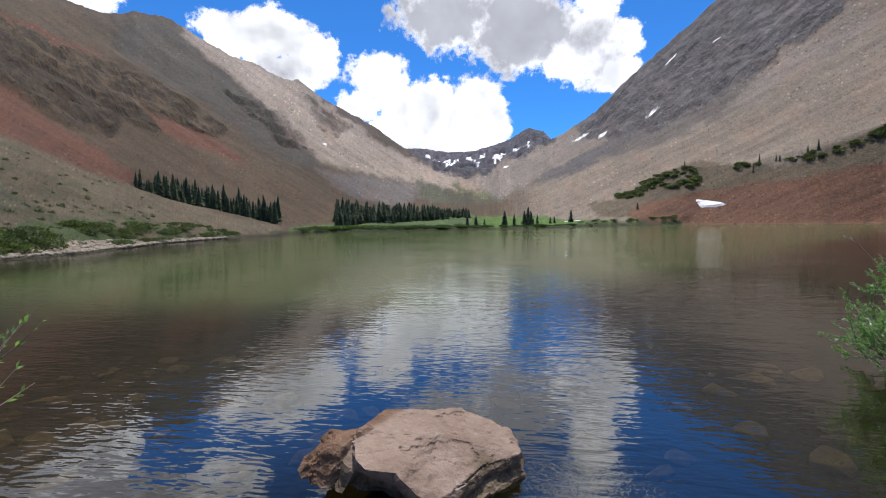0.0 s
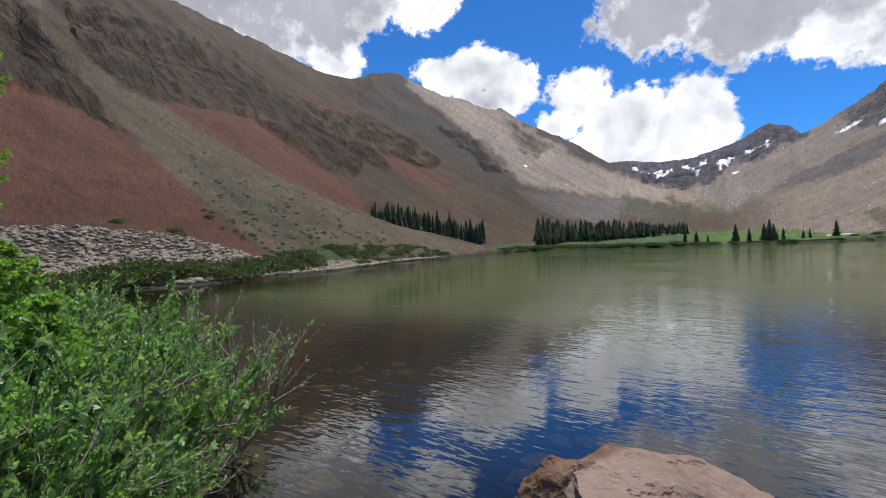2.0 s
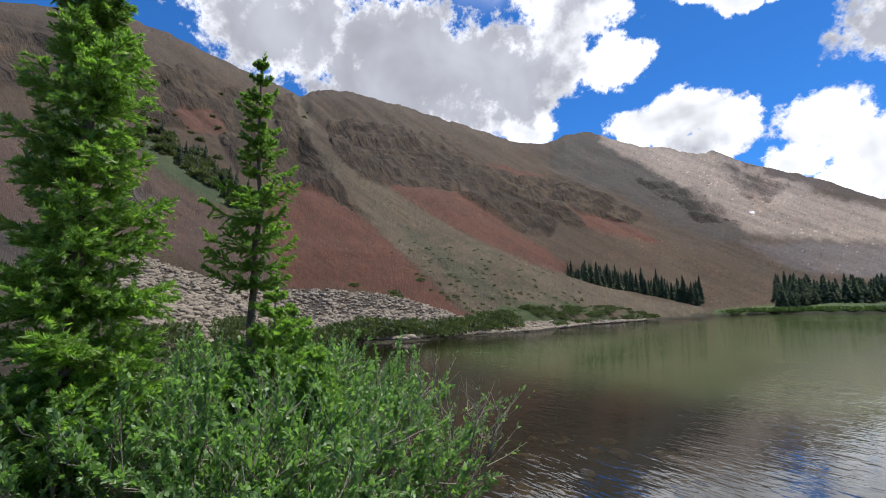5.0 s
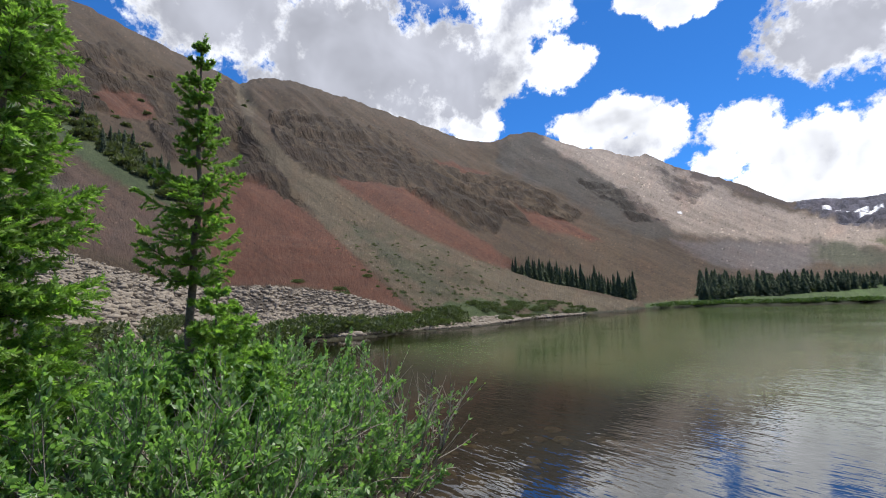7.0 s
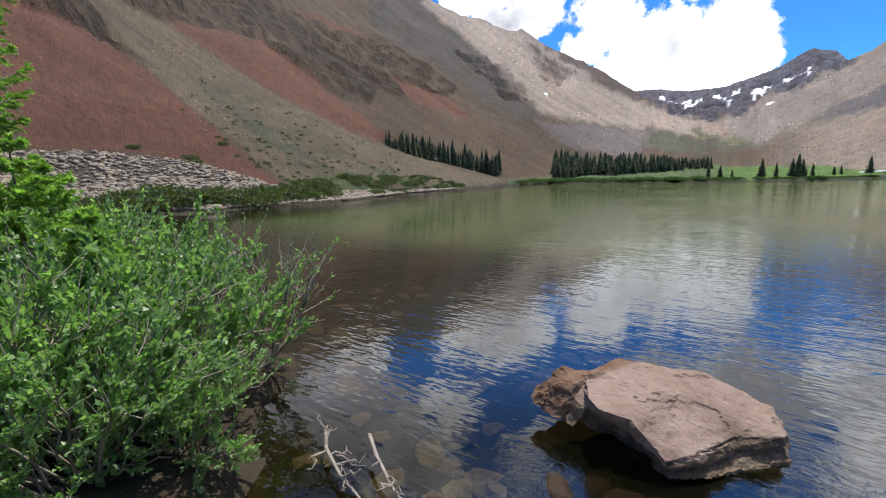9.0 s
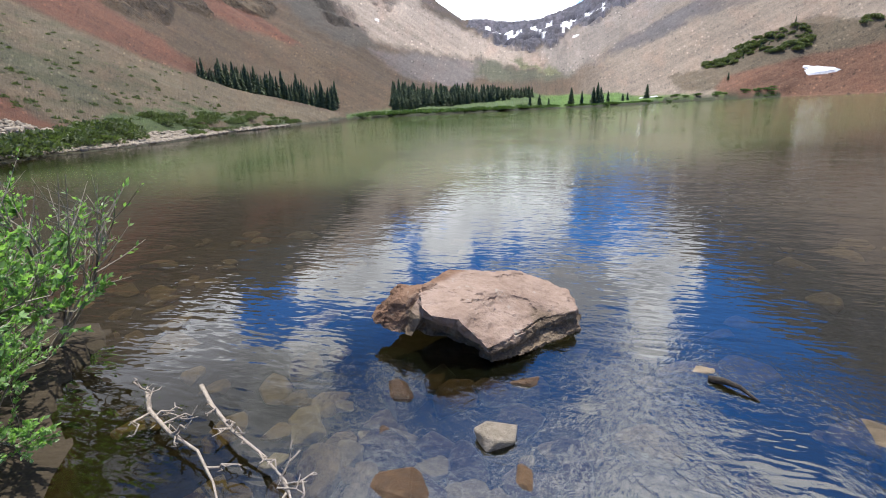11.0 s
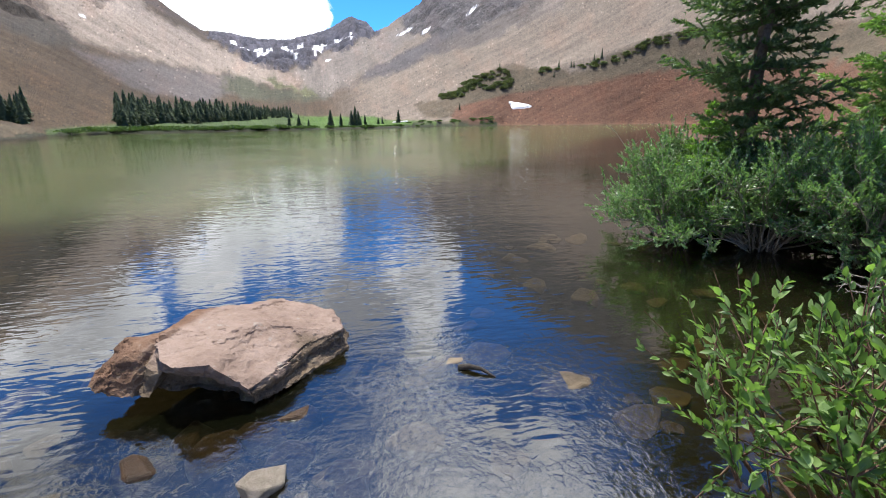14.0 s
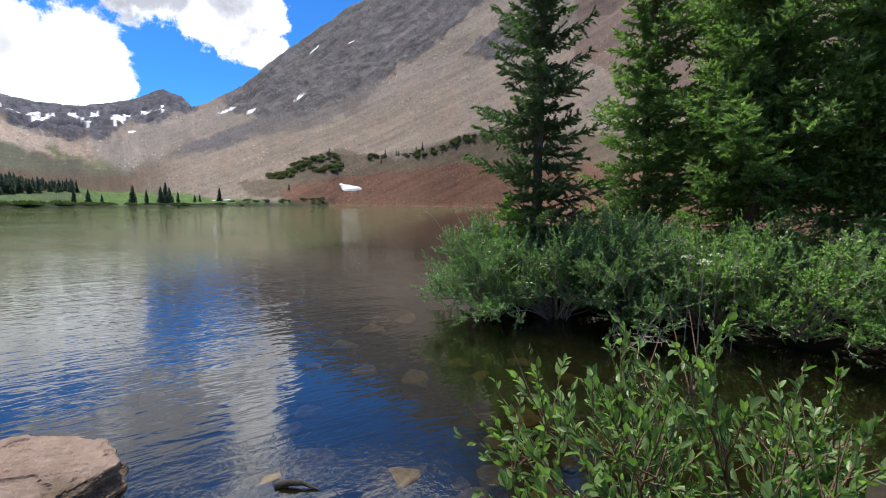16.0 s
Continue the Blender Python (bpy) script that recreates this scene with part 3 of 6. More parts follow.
# ---- what lies on the ground, plus cloud shade and sun put in as colour: outlines in bearing and height ----
# rock colours, lowered to carry the cloud shade over left flank and dark crag
CRAG, RED, DARK = (0.052, 0.036, 0.0205), (0.082, 0.035, 0.0195), (0.075, 0.068, 0.067)
ZONES = [
    ("pink_slope", (0.07, 0.046, 0.033), [(-112, 18), (-99.9, 16.6), (-96.9, 17.2), (-93.6, 14.7), (-88.4, 12.1), (-82.6, 10.0), (-80.6, 3.5), (-86.5, 4.7), (-93.2, 6.9), (-97.7, 8.3), (-112, 9)]),
    ("crag", CRAG, [(-76.2, 23.6), (-72.4, 24.3), (-66.6, 23.4), (-60.6, 21.9), (-54.6, 18.4), (-48.7, 16.7), (-42.9, 15.6), (-38.8, 12.8), (-36.2, 11.1), (-37.3, 9.9), (-40.3, 10.4), (-43.1, 10.3), (-46.0, 10.8), (-47.1, 9.1), (-50.4, 9.9),
                    (-54.8, 12.7), (-59.2, 15.6), (-63.7, 16.3), (-68.1, 16.2), (-71.6, 16.8), (-75.1, 20.2)]),
    ("crag", CRAG, [(-83.3, 25.6), (-80.5, 26.4), (-79.7, 23.8), (-78.5, 22.1), (-74.4, 18.3), (-70.9, 16.1), (-68.1, 13.1), (-72.3, 12.9), (-76.4, 15.1), (-80.9, 15.7), (-82.8, 17.8), (-82.3, 21.6)]),
    ("crag", CRAG, [(-112, 27), (-102.1, 26.3), (-99.3, 27.4), (-93.7, 27.1), (-88.9, 26.2), (-84.2, 25.5), (-82.8, 18.4), (-86.3, 16.7), (-88.7, 20.6), (-93.9, 20.6), (-98.4, 21.1), (-112, 22.3)]),
    ("red_scree", RED, [(-93.4, 22.4), (-89.3, 23.3), (-88.1, 20.7), (-91.9, 20.5)]),
    ("turf", (0.042, 0.058, 0.024), [(-104, 21), (-100.9, 20.4), (-98.3, 19.3), (-96.6, 19.5), (-93.8, 19.0), (-90.7, 17.8), (-87.9, 15.9), (-85.9, 13.6), (-85.6, 11.8), (-88.4, 12.7), (-91.6, 14.2), (-94.1, 15.5), (-97.0, 17.7), (-104, 18)]),
    ("crag", (0.07, 0.06, 0.05), [(-98.9, 14.9), (-96.4, 14.8), (-93.9, 12.7), (-94.8, 12.0), (-97.6, 12.7)]),
    # cloud shade painted as darker ground, also in the crag after it
    ("shaded_slope", (0.053, 0.046, 0.036), [(-46.6, 20.6), (-42.6, 21.3), (-39.8, 20.4), (-36.8, 17.8), (-33.3, 15.5), (-29.8, 12.4), (-27.1, 8.9), (-25.5, 7.0), (-28.9, 7.3), (-32.5, 9.1), (-35.5, 11.4), (-39.4, 13.9), (-43.6, 16.0), (-47.1, 18.0)]),
    ("crag", (0.043, 0.037, 0.029), [(-36.0, 15.0), (-33.0, 14.2), (-30.0, 11.6), (-28.2, 9.2), (-30.5, 9.6), (-33.0, 12.0)]),
    ("red_scree", RED, [(-83.3, 15.8), (-79.6, 15.5), (-76.4, 15.0), (-72.3, 12.6), (-69.5, 10.5), (-65.2, 6.2), (-62.4, 3.3), (-59.5, 0.3), (-55.9, -1.6), (-62.4, 0.4), (-66.7, 1.9), (-72.2, 3.1), (-80.6, 3.1), (-83.2, 8.7)]),
    ("red_scree", RED, [(-70.2, 16.3), (-66.6, 16.3), (-62.9, 16.0), (-59.2, 15.3), (-54.8, 12.5), (-51.1, 9.8), (-47.6, 7.3), (-44.1, 4.6), (-46.2, 4.5), (-50.5, 6.3), (-55.6, 8.7), (-60.0, 10.9), (-65.2, 14.2)]),
    ("red_scree", RED, [(-44.5, 12.5), (-40.3, 10.8), (-38.3, 10.4), (-36.3, 9.1), (-33.9, 7.0), (-37.1, 8.0), (-39.1, 8.5), (-40.4, 8.9), (-42.4, 10.2)]),
    ("red_scree", RED, [(-55.3, 19.1), (-51.6, 18.2), (-47.2, 16.9), (-48.7, 16.5), (-53.1, 17.5)]),
    ("moraine", (0.086, 0.068, 0.042), [(-80.5, 26.6), (-78.9, 26.4), (-78.0, 22.2), (-75.1, 19.9), (-71.6, 17.4), (-68.1, 16.2), (-65.2, 14.2), (-59.3, 10.6), (-54.9, 8.3), (-49.8, 5.9), (-44.8, 3.9), (-40.7, 2.7), (-36.2, 1.1), (-30.7, -0.4), (-30.2, -3.0),
                                        (-50.1, -2.8), (-55.2, -1.6), (-59.5, 1.1), (-62.3, 4.0), (-65.9, 7.0), (-68.8, 9.8), (-70.9, 12.6), (-73.7, 15.3), (-76.4, 18.4), (-78.5, 21.5), (-79.8, 24.4)]),
    ("turf", (0.064, 0.06, 0.035), [(-67.5, 11.6), (-64, 9.8), (-58.5, 6.0), (-53, 2.2), (-51, 0.2), (-56, 1.6), (-60.5, 5.0), (-65, 9.0)]),
    # sunlit ground beside that shade, painted brighter, crags in it too
    ("bright_scree", (0.215, 0.175, 0.14), [(-39.8, 20.6), (-33.1, 18.6), (-29.4, 17.4), (-24.4, 15.0), (-19.5, 11.1), (-16.0, 9.0), (-13.3, 7.6), (-9.3, 6.0), (-6.8, 5.4), (-5.7, 3.5), (-10.1, 4.3), (-13.6, 5.3), (-17.6, 5.9), (-21.3, 6.6), (-24.4, 7.2), (-26.6, 8.2),
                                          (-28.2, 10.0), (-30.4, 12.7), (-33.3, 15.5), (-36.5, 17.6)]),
    ("crag", (0.125, 0.102, 0.083), [(-27.8, 15.4), (-25.0, 14.3), (-21.9, 12.2), (-22.3, 11.0), (-25.2, 11.4), (-27.0, 13.3)]),
    ("crag", (0.13, 0.105, 0.085), [(-31.5, 13.4), (-29.5, 11.6), (-26.8, 8.6), (-28.0, 9.6), (-30.5, 12.0)]),
    ("dark_ridge", (0.07, 0.051, 0.04), [(-26.1, 15.6), (-23.5, 14.9), (-20.0, 13.0), (-16.5, 10.7), (-14.6, 9.6), (-13.3, 8.1), (-16.5, 9.4), (-20.1, 11.1), (-23.5, 13.2)]),
    # scree under a cloud, its shade put into a bluish grey colour
    ("shaded_scree", (0.095, 0.082, 0.075), [(-26.4, 6.7), (-23.7, 6.2), (-20.2, 5.8), (-13.3, 5.3), (-12.3, 4.3), (-12.3, 3.3), (-16.7, 2.4), (-20.9, 3.2), (-24.4, 5.0)]),
    ("valley_scree", (0.155, 0.132, 0.112), [(3.1, 10.1), (6.2, 10.4), (8.8, 10.2), (5.5, 8.1), (1.4, 5.2), (-0.3, 4.0), (-3.5, 3.0), (-5.7, 3.5), (-6.8, 5.4), (-5.0, 6.7), (-2.1, 8.1), (0.7, 9.0)]),
    # olive knoll, darkened in colour for a soft cloud shade
    ("knoll", (0.055, 0.056, 0.034), [(-14.0, 5.1), (-10.1, 4.3), (-5.7, 3.5), (-2.8, 3.1), (-5.7, 2.4), (-10.1, 2.4), (-14.0, 3.4)]),
    ("turf", (0.09, 0.092, 0.045), [(-9.3, 5.0), (-7.2, 4.6), (-4.3, 3.2), (-6.4, 3.2), (-8.6, 4.1)]),
    # dark grey rock, with cloud shade and blue haze painted into its colour
    ("shaded_wall", (0.068, 0.066, 0.08), [(-16, 10.4), (-14.7, 9.5), (-10.7, 10.5), (-5.0, 10.5), (-3.5, 11), (0.4, 13), (3.5, 10.0), (0.7, 8.8), (-2.1, 7.9), (-3.5, 7.3), (-5.0, 6.6), (-6.8, 5.5), (-9.3, 6.1), (-13.3, 7.6)]),
    # dark rock, with cloud shade added to its colour
    ("dark_crag", DARK, [(6.2, 11), (9.0, 16), (16.7, 21), (23.4, 27), (45, 36), (37.3, 23.5), (33.0, 20.5), (31.1, 18.6), (28.9, 17.4), (27.2, 16.8), (24.0, 14.8), (21.5, 13.4), (16.1, 10.5), (12.4, 9.4), (9.5, 10.0), (7.5, 9.6), (6.4, 10.0)]),
    # tongue of cloud shade below the crag, painted as dark ground
    ("shaded_fan", DARK, [(16.1, 10.5), (11.4, 8.4), (4.9, 6.0), (-0.3, 4.0), (4.2, 6.9), (8.0, 8.9), (12.4, 10.4)]),
    ("dark_crag", DARK, [(34.5, 18), (38.0, 20.5), (42, 22), (44, 26), (47, 26), (43, 19), (40.2, 17.2), (37.4, 17.3)]),
    ("grey_fan", (0.098, 0.083, 0.072), [(11.4, 8.6), (16.1, 10.7), (21.5, 13.6), (24.4, 14.9), (24.0, 13.0), (20.5, 10.6), (15.0, 8.4)]),
    ("bright_scree", (0.155, 0.129, 0.109), [(21.1, 11.2), (24.0, 13.9), (27.2, 15.9), (31.3, 17.8), (34.5, 18.9), (33.9, 17.5), (31.0, 16.0), (27.3, 14.3), (24.1, 11.6)]),
    ("pink_scree", (0.115, 0.078, 0.06), [(46.6, 30), (61.4, 30), (80, 24), (80, 10), (62.2, 11), (53.5, 13.8), (48.3, 17.8)]),
    ("olive_turf", (0.088, 0.07, 0.046), [(7.6, 2.1), (12.1, 2.6), (16.2, 5.5), (19.6, 6.4), (22.7, 5.9), (27.5, 5.4), (29.7, 6.4), (32.5, 7.7), (35.5, 8.6), (43.9, 8.9), (60, 8), (60, 4.5), (44.0, 5.1), (33.4, 4.6), (26.1, 3.6), (19.6, 3.0), (14, 0.5), (9, 0.4)]),
    ("red_bank", (0.106, 0.055, 0.034), [(12.0, 0.6), (13.0, 1.9), (16.3, 2.6), (19.6, 3.3), (24.3, 3.8), (27.6, 4.0), (31.8, 4.7), (34.3, 5.2), (40.5, 5.4), (47.5, 5.1), (82, 4.3), (82, -9), (16.3, -2.6)]),
    ("block_apron", (0.06, 0.05, 0.039), [(-112, 9.4), (-105.2, 8.5), (-97.7, 7.4), (-93.2, 5.7), (-88.1, 4.0), (-82.4, 2.8), (-78.1, 3.1), (-72.2, 2.7), (-66.7, 1.9), (-60.9, 0.0), (-57.4, -2.0), (-58.6, -7), (-112, -7)]),
    ("shore_turf", (0.045, 0.066, 0.022), [(-58, -1.0), (-52, 1.4), (-48, 1.6), (-43, 0.2), (-36, -1.0), (-36, -4), (-58, -6)]),
    ("meadow", (0.1, 0.17, 0.03), [(-30, -0.4), (-24, 0.05), (-15, 0.75), (-8, 1.4), (-5.5, 0.75), (2.5, 0.75), (4.5, 0.3), (17.5, -0.12), (17.8, -2), (-30, -2)]),
]
SNOW_PATCHES = [(-12.4, 8.1, 0.5, 0.12, -40), (-11.4, 7.6, 0.5, 0.16, -10), (-9.9, 7.6, 0.45, 0.14, 10), (-8.9, 7.6, 0.5, 0.12, 15), (-9.6, 7.2, 0.4, 0.1, 0), (-7.0, 7.9, 0.75, 0.18, -35), (-5.4, 8.1, 0.6, 0.17, 35), (-6.1, 7.2, 0.3, 0.14, 0), (-3.6, 7.9, 0.4, 0.55, -15), (-2.9, 8.3, 0.6, 0.14, 40), (-1.2, 8.8, 0.6, 0.2, -30), (0.0, 9.1, 0.8, 0.16, 10), (0.4, 9.5, 0.16, 0.35, 0),
                (6.7, 10.1, 0.85, 0.12, 18), (14.8, 12.3, 0.95, 0.1, 32), (16.5, 17.5, 0.75, 0.1, 42), (9.3, 10.3, 0.55, 0.08, 30), (20.8, 18.65, 0.4, 0.07, 10), (-25.3, 9.8, 0.16, 0.12, 0), (-2.5, 7.0, 0.3, 0.1, 20)]


def paint(az, el, x, y, r, z, q, edge):
    """Colour of the ground, by what lies there, with cloud shade and sun on the slopes painted in."""
    jag = np.clip(r / 400, 0.15, 1)
    wa = az + jag * (0.5 * fbm(az / 1.6, el / 1.3, 5, 71, 0.65))
    we = el + jag * (0.3 * fbm(az / 1.5 + 40, el / 1.5, 5, 72, 0.65))
    # the left flank's base colour is lowered for the cloud shade over it
    base = np.array((0.0575, 0.0395, 0.0225))
    right = smooth(az, -5, 4)[..., None]
    col = np.broadcast_to(base, az.shape + (3,)) * (1 - right) + np.array((0.16, 0.129, 0.1)) * right
    crest = (smooth(q, 0.82, 0.95) * (az < -20))[..., None]
    col = col * (1 - 0.5 * crest) + np.array((0.074, 0.055, 0.037)) * 0.5 * crest
    rock = np.zeros(az.shape)
    finger = by_flank(az, el, r, lambda a, d: fbm(a / 17.0, d / 130.0, 3, 79, 0.6)) * jag
    stony = 0 * az
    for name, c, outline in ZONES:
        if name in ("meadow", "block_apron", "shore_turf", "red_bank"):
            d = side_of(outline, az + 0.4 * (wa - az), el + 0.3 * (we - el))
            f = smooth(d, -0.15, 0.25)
        elif name in ("shaded_scree", "bright_scree", "valley_scree", "grey_fan", "shaded_fan", "knoll", "shaded_slope", "pink_slope"):
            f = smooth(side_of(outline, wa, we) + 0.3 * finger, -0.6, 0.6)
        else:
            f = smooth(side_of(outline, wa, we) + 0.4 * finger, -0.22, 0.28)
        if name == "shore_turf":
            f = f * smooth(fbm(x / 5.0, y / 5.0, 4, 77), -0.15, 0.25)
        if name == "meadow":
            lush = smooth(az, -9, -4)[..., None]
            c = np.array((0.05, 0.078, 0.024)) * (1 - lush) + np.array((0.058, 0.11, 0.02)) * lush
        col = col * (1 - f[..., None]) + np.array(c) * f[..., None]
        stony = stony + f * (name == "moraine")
        rock = rock * (1 - f) + f * (name in ("crag", "dark_crag", "shaded_wall"))
    # sedge and low willow darken the brink of the meadow
    brink = ((edge < 0) & (edge > -2.5) & (r > 60) & (az > -29) & (az < 18))[..., None]
    col = np.where(brink, np.array((0.022, 0.03, 0.012)), col)
    damp = ((edge < 0.3) & (edge > -1.6) & (r > 15) & (az < -30))[..., None]
    col = np.where(damp, np.array((0.035, 0.034, 0.018)), col)
    # streaks down the scree
    far = smooth(r, 50, 120)
    streak = 1 + far * np.where(az > 2, 0.6, 1.0) * 0.15 * by_flank(az, el, r, lambda a, d: fbm(a / 14.0, d / 190.0, 2, 81))
    col = col * streak[..., None]
    # tufts of grass on the lower scree
    tuft = smooth(fbm(x / 3.2, y / 3.2, 3, 91, 0.6), 0.25, 0.5) * smooth(r, 30, 45) * (1 - smooth(el, 8, 13)) * stony * smooth(-az, 40, 50)
    col = col * (1 - 0.4 * tuft[..., None]) + np.array((0.04, 0.045, 0.02)) * 0.4 * tuft[..., None]
    for a, e, w, h, turn in SNOW_PATCHES:
        ca, sa = math.cos(radians(turn)), math.sin(radians(turn))
        da, de = az - a, el - e
        d = ((da * ca + de * sa) / w) ** 2 + ((de * ca - da * sa) / h) ** 2 + 0.9 * fbm(az * 4.0, el * 4.0, 3, 95)
        f = (1 - smooth(d, 0.6, 1.1))[..., None]
        col = col * (1 - f) + np.array((0.8, 0.81, 0.83)) * f
    # the bed of the lake and the near bank
    near = (1 - smooth(r, 14, 30))[..., None]
    soil = np.array((0.03, 0.023, 0.014)) * (1 + 0.35 * fbm(x * 1.5, y * 1.5, 4, 97))[..., None]
    col = col * (1 - near) + soil * near
    bed = (edge > 0)[..., None]
    mud = np.array((0.024, 0.02, 0.01)) * (1 + 0.4 * fbm(x * 0.9, y * 0.9, 4, 98))[..., None]
    return np.where(bed, mud, np.clip(col, 0.01, 0.9)), rock


def build_land():
    az = np.concatenate((np.arange(-180, -108, 2.0), np.arange(-106, 76, 0.2), np.arange(82, 181, 2.0)))
    az[-1] = 180
    rad = np.concatenate(((0.001, 0.15), np.geomspace(0.3, 20, 84, endpoint=False), np.geomspace(20, 180, 75, endpoint=False), np.geomspace(180, 760, 190, endpoint=False), np.geomspace(760, 1480, 75, endpoint=False), np.geomspace(1480, 4600, 7)))
    A, R = np.meshgrid(az, rad)
    Z, Q, E = land(A, R)
    X, Y = CX + R * np.sin(np.radians(A)), CY + R * np.cos(np.radians(A))
    el = np.degrees(np.arctan2(Z - EYE_H, R))
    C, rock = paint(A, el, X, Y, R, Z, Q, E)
    # cliffs, buttresses and clefts stand out of the rock bands
    far_wall = (A > -17) & (A < 3.5)

    def ridged(size, seed):
        return 1 - 2 * np.abs(fbm(X / size, Y / size, 3, seed, 0.55))
    relief = np.where(far_wall, 6.0 * ridged(60.0, 131) + 3.0 * ridged(24.0, 132), 2.3 * ridged(34.0, 133) + 0.6 * ridged(13.0, 134))
    Z = Z + rock * relief * (1 - smooth(Q, 0.9, 0.98)) * smooth(Q, 0.03, 0.1)
    Z = Z + 0.2 * fbm(X / 7.0, Y / 7.0, 2, 135) * smooth(R, 110, 160) * smooth(Q, 0.02, 0.1) * (1 - smooth(Q, 0.9, 0.98))
    far = smooth(R, 18, 48)
    rows, cols = A.shape
    idx = np.arange(rows * cols).reshape(rows, cols)
    quads = np.stack((idx[:-1, :-1], idx[:-1, 1:], idx[1:, 1:], idx[1:, :-1]), -1).reshape(-1, 4)
    verts = np.stack((X, Y, Z), -1).reshape(-1, 3)
    rgba = np.concatenate((C, np.ones(C.shape[:2] + (1,))), -1).reshape(-1, 4)
    fq, fa = Q[:-1, :-1].reshape(-1), A[:-1, :-1].reshape(-1)
    which = np.where(fq < 0, 0, np.where(fa < -14.5, 1, np.where(fa < -1.0, 2, 3)))
    names = (("ground", "stony lake bed, grassy banks and scree aprons round the lake", "ground"),
             ("mountain", "brown and red scree mountainside with rocky ribs and gullies", "mountain"),
             ("mountain", "dark grey mountain wall with old snow patches closing the valley", "mountain"),
             ("mountain", "pale scree mountainside under dark grey crags", "mountain"))
    slope = np.stack((A * 7.0, Z / R * 400, 0 * Z), -1).reshape(-1, 3)     # bearing, and height over distance, so the grain looks even in the camera's view
    runs = [np.stack((a, d, 0 * d), -1).reshape(-1, 3) for a, d in flanks(A, el, R)]
    runs = [np.where((A < 0).reshape(-1, 1), runs[0], runs[2])] + runs
    for k, (name, label, cat) in enumerate(names):
        f = quads[which == k]
        used, flat = np.unique(f, return_inverse=True)
        me = mesh_of(name, verts[used], flat.reshape(-1, 4), GROUND, (("Col", "FLOAT_COLOR", rgba[used]), ("far", "FLOAT", far.reshape(-1)[used]), ("rock", "FLOAT", rock.reshape(-1)[used]), ("fall", "FLOAT_VECTOR", runs[k][used]), ("slope", "FLOAT_VECTOR", slope[used])), True)
        tagged(new(name, me), label, cat, kind="structure")


build_land()


def ground_z(x, y):
    x, y = np.asarray(x, float), np.asarray(y, float)
    r, az = np.hypot(x - CX, y - CY), np.degrees(np.arctan2(x - CX, y - CY))
    return land(az, r)[0]


def build_lake():
    az = np.arange(-180, 180.1, 1.2)
    rad = np.concatenate((np.geomspace(0.35, 12, 60, endpoint=False), np.geomspace(12, 215, 50)))
    A, R = np.meshgrid(az, rad)
    X, Y = CX + R * np.sin(np.radians(A)), CY + R * np.cos(np.radians(A))
    Z, _, E = land(A, R)
    rows, cols = A.shape
    idx = np.arange(rows * cols).reshape(rows, cols)
    quads = np.stack((idx[:-1, :-1], idx[:-1, 1:], idx[1:, 1:], idx[1:, :-1]), -1).reshape(-1, 4)
    ok = (E.reshape(-1)[quads] > -0.6 - 0.03 * R.reshape(-1)[quads]).any(1)
    used, flat = np.unique(quads[ok], return_inverse=True)
    verts = np.stack((X, Y, 0 * X), -1).reshape(-1, 3)
    me = mesh_of("lake", verts[used], flat.reshape(-1, 4), WATER, (("depth", "FLOAT", np.clip(-Z, 0, 5).reshape(-1)[used]),), True)
    tagged(new("water", me), "clear rippled mountain lake turning olive green over deep water", "lake", kind="structure")


build_lake()

# ---- plants ----
def frame_of(way):
    """Two directions square to the rows of way."""
    up = np.where(np.abs(way[:, 2:3]) > 0.9, np.array([[1.0, 0, 0]]), np.array([[0, 0, 1.0]]))
    a = np.cross(way, up)
    a /= np.linalg.norm(a, axis=1)[:, None] + 1e-9
    return a, np.cross(a, way)


def tubes(paths, sides=5):
    """Tapered tubes along lists of (point, radius)."""
    V, F, base = [], [], 0
    for path in paths:
        p = np.array([q[0] for q in path], float)
        rr = np.array([q[1] for q in path], float)
        way = np.gradient(p, axis=0)
        way /= np.linalg.norm(way, axis=1)[:, None] + 1e-9
        a, b = frame_of(way)
        ang = np.linspace(0, 2 * np.pi, sides, endpoint=False)
        ring = p[:, None] + rr[:, None, None] * (a[:, None] * np.cos(ang)[None, :, None] + b[:, None] * np.sin(ang)[None, :, None])
        V.append(ring.reshape(-1, 3))
        n = len(p)
        i = np.arange(n - 1)[:, None] * sides + np.arange(sides)[None]
        j = np.arange(n - 1)[:, None] * sides + (np.arange(sides)[None] + 1) % sides
        F.append((np.stack((i, j, j + sides, i + sides), -1).reshape(-1, 4)) + base)
        base += n * sides
    return np.concatenate(V), np.concatenate(F)


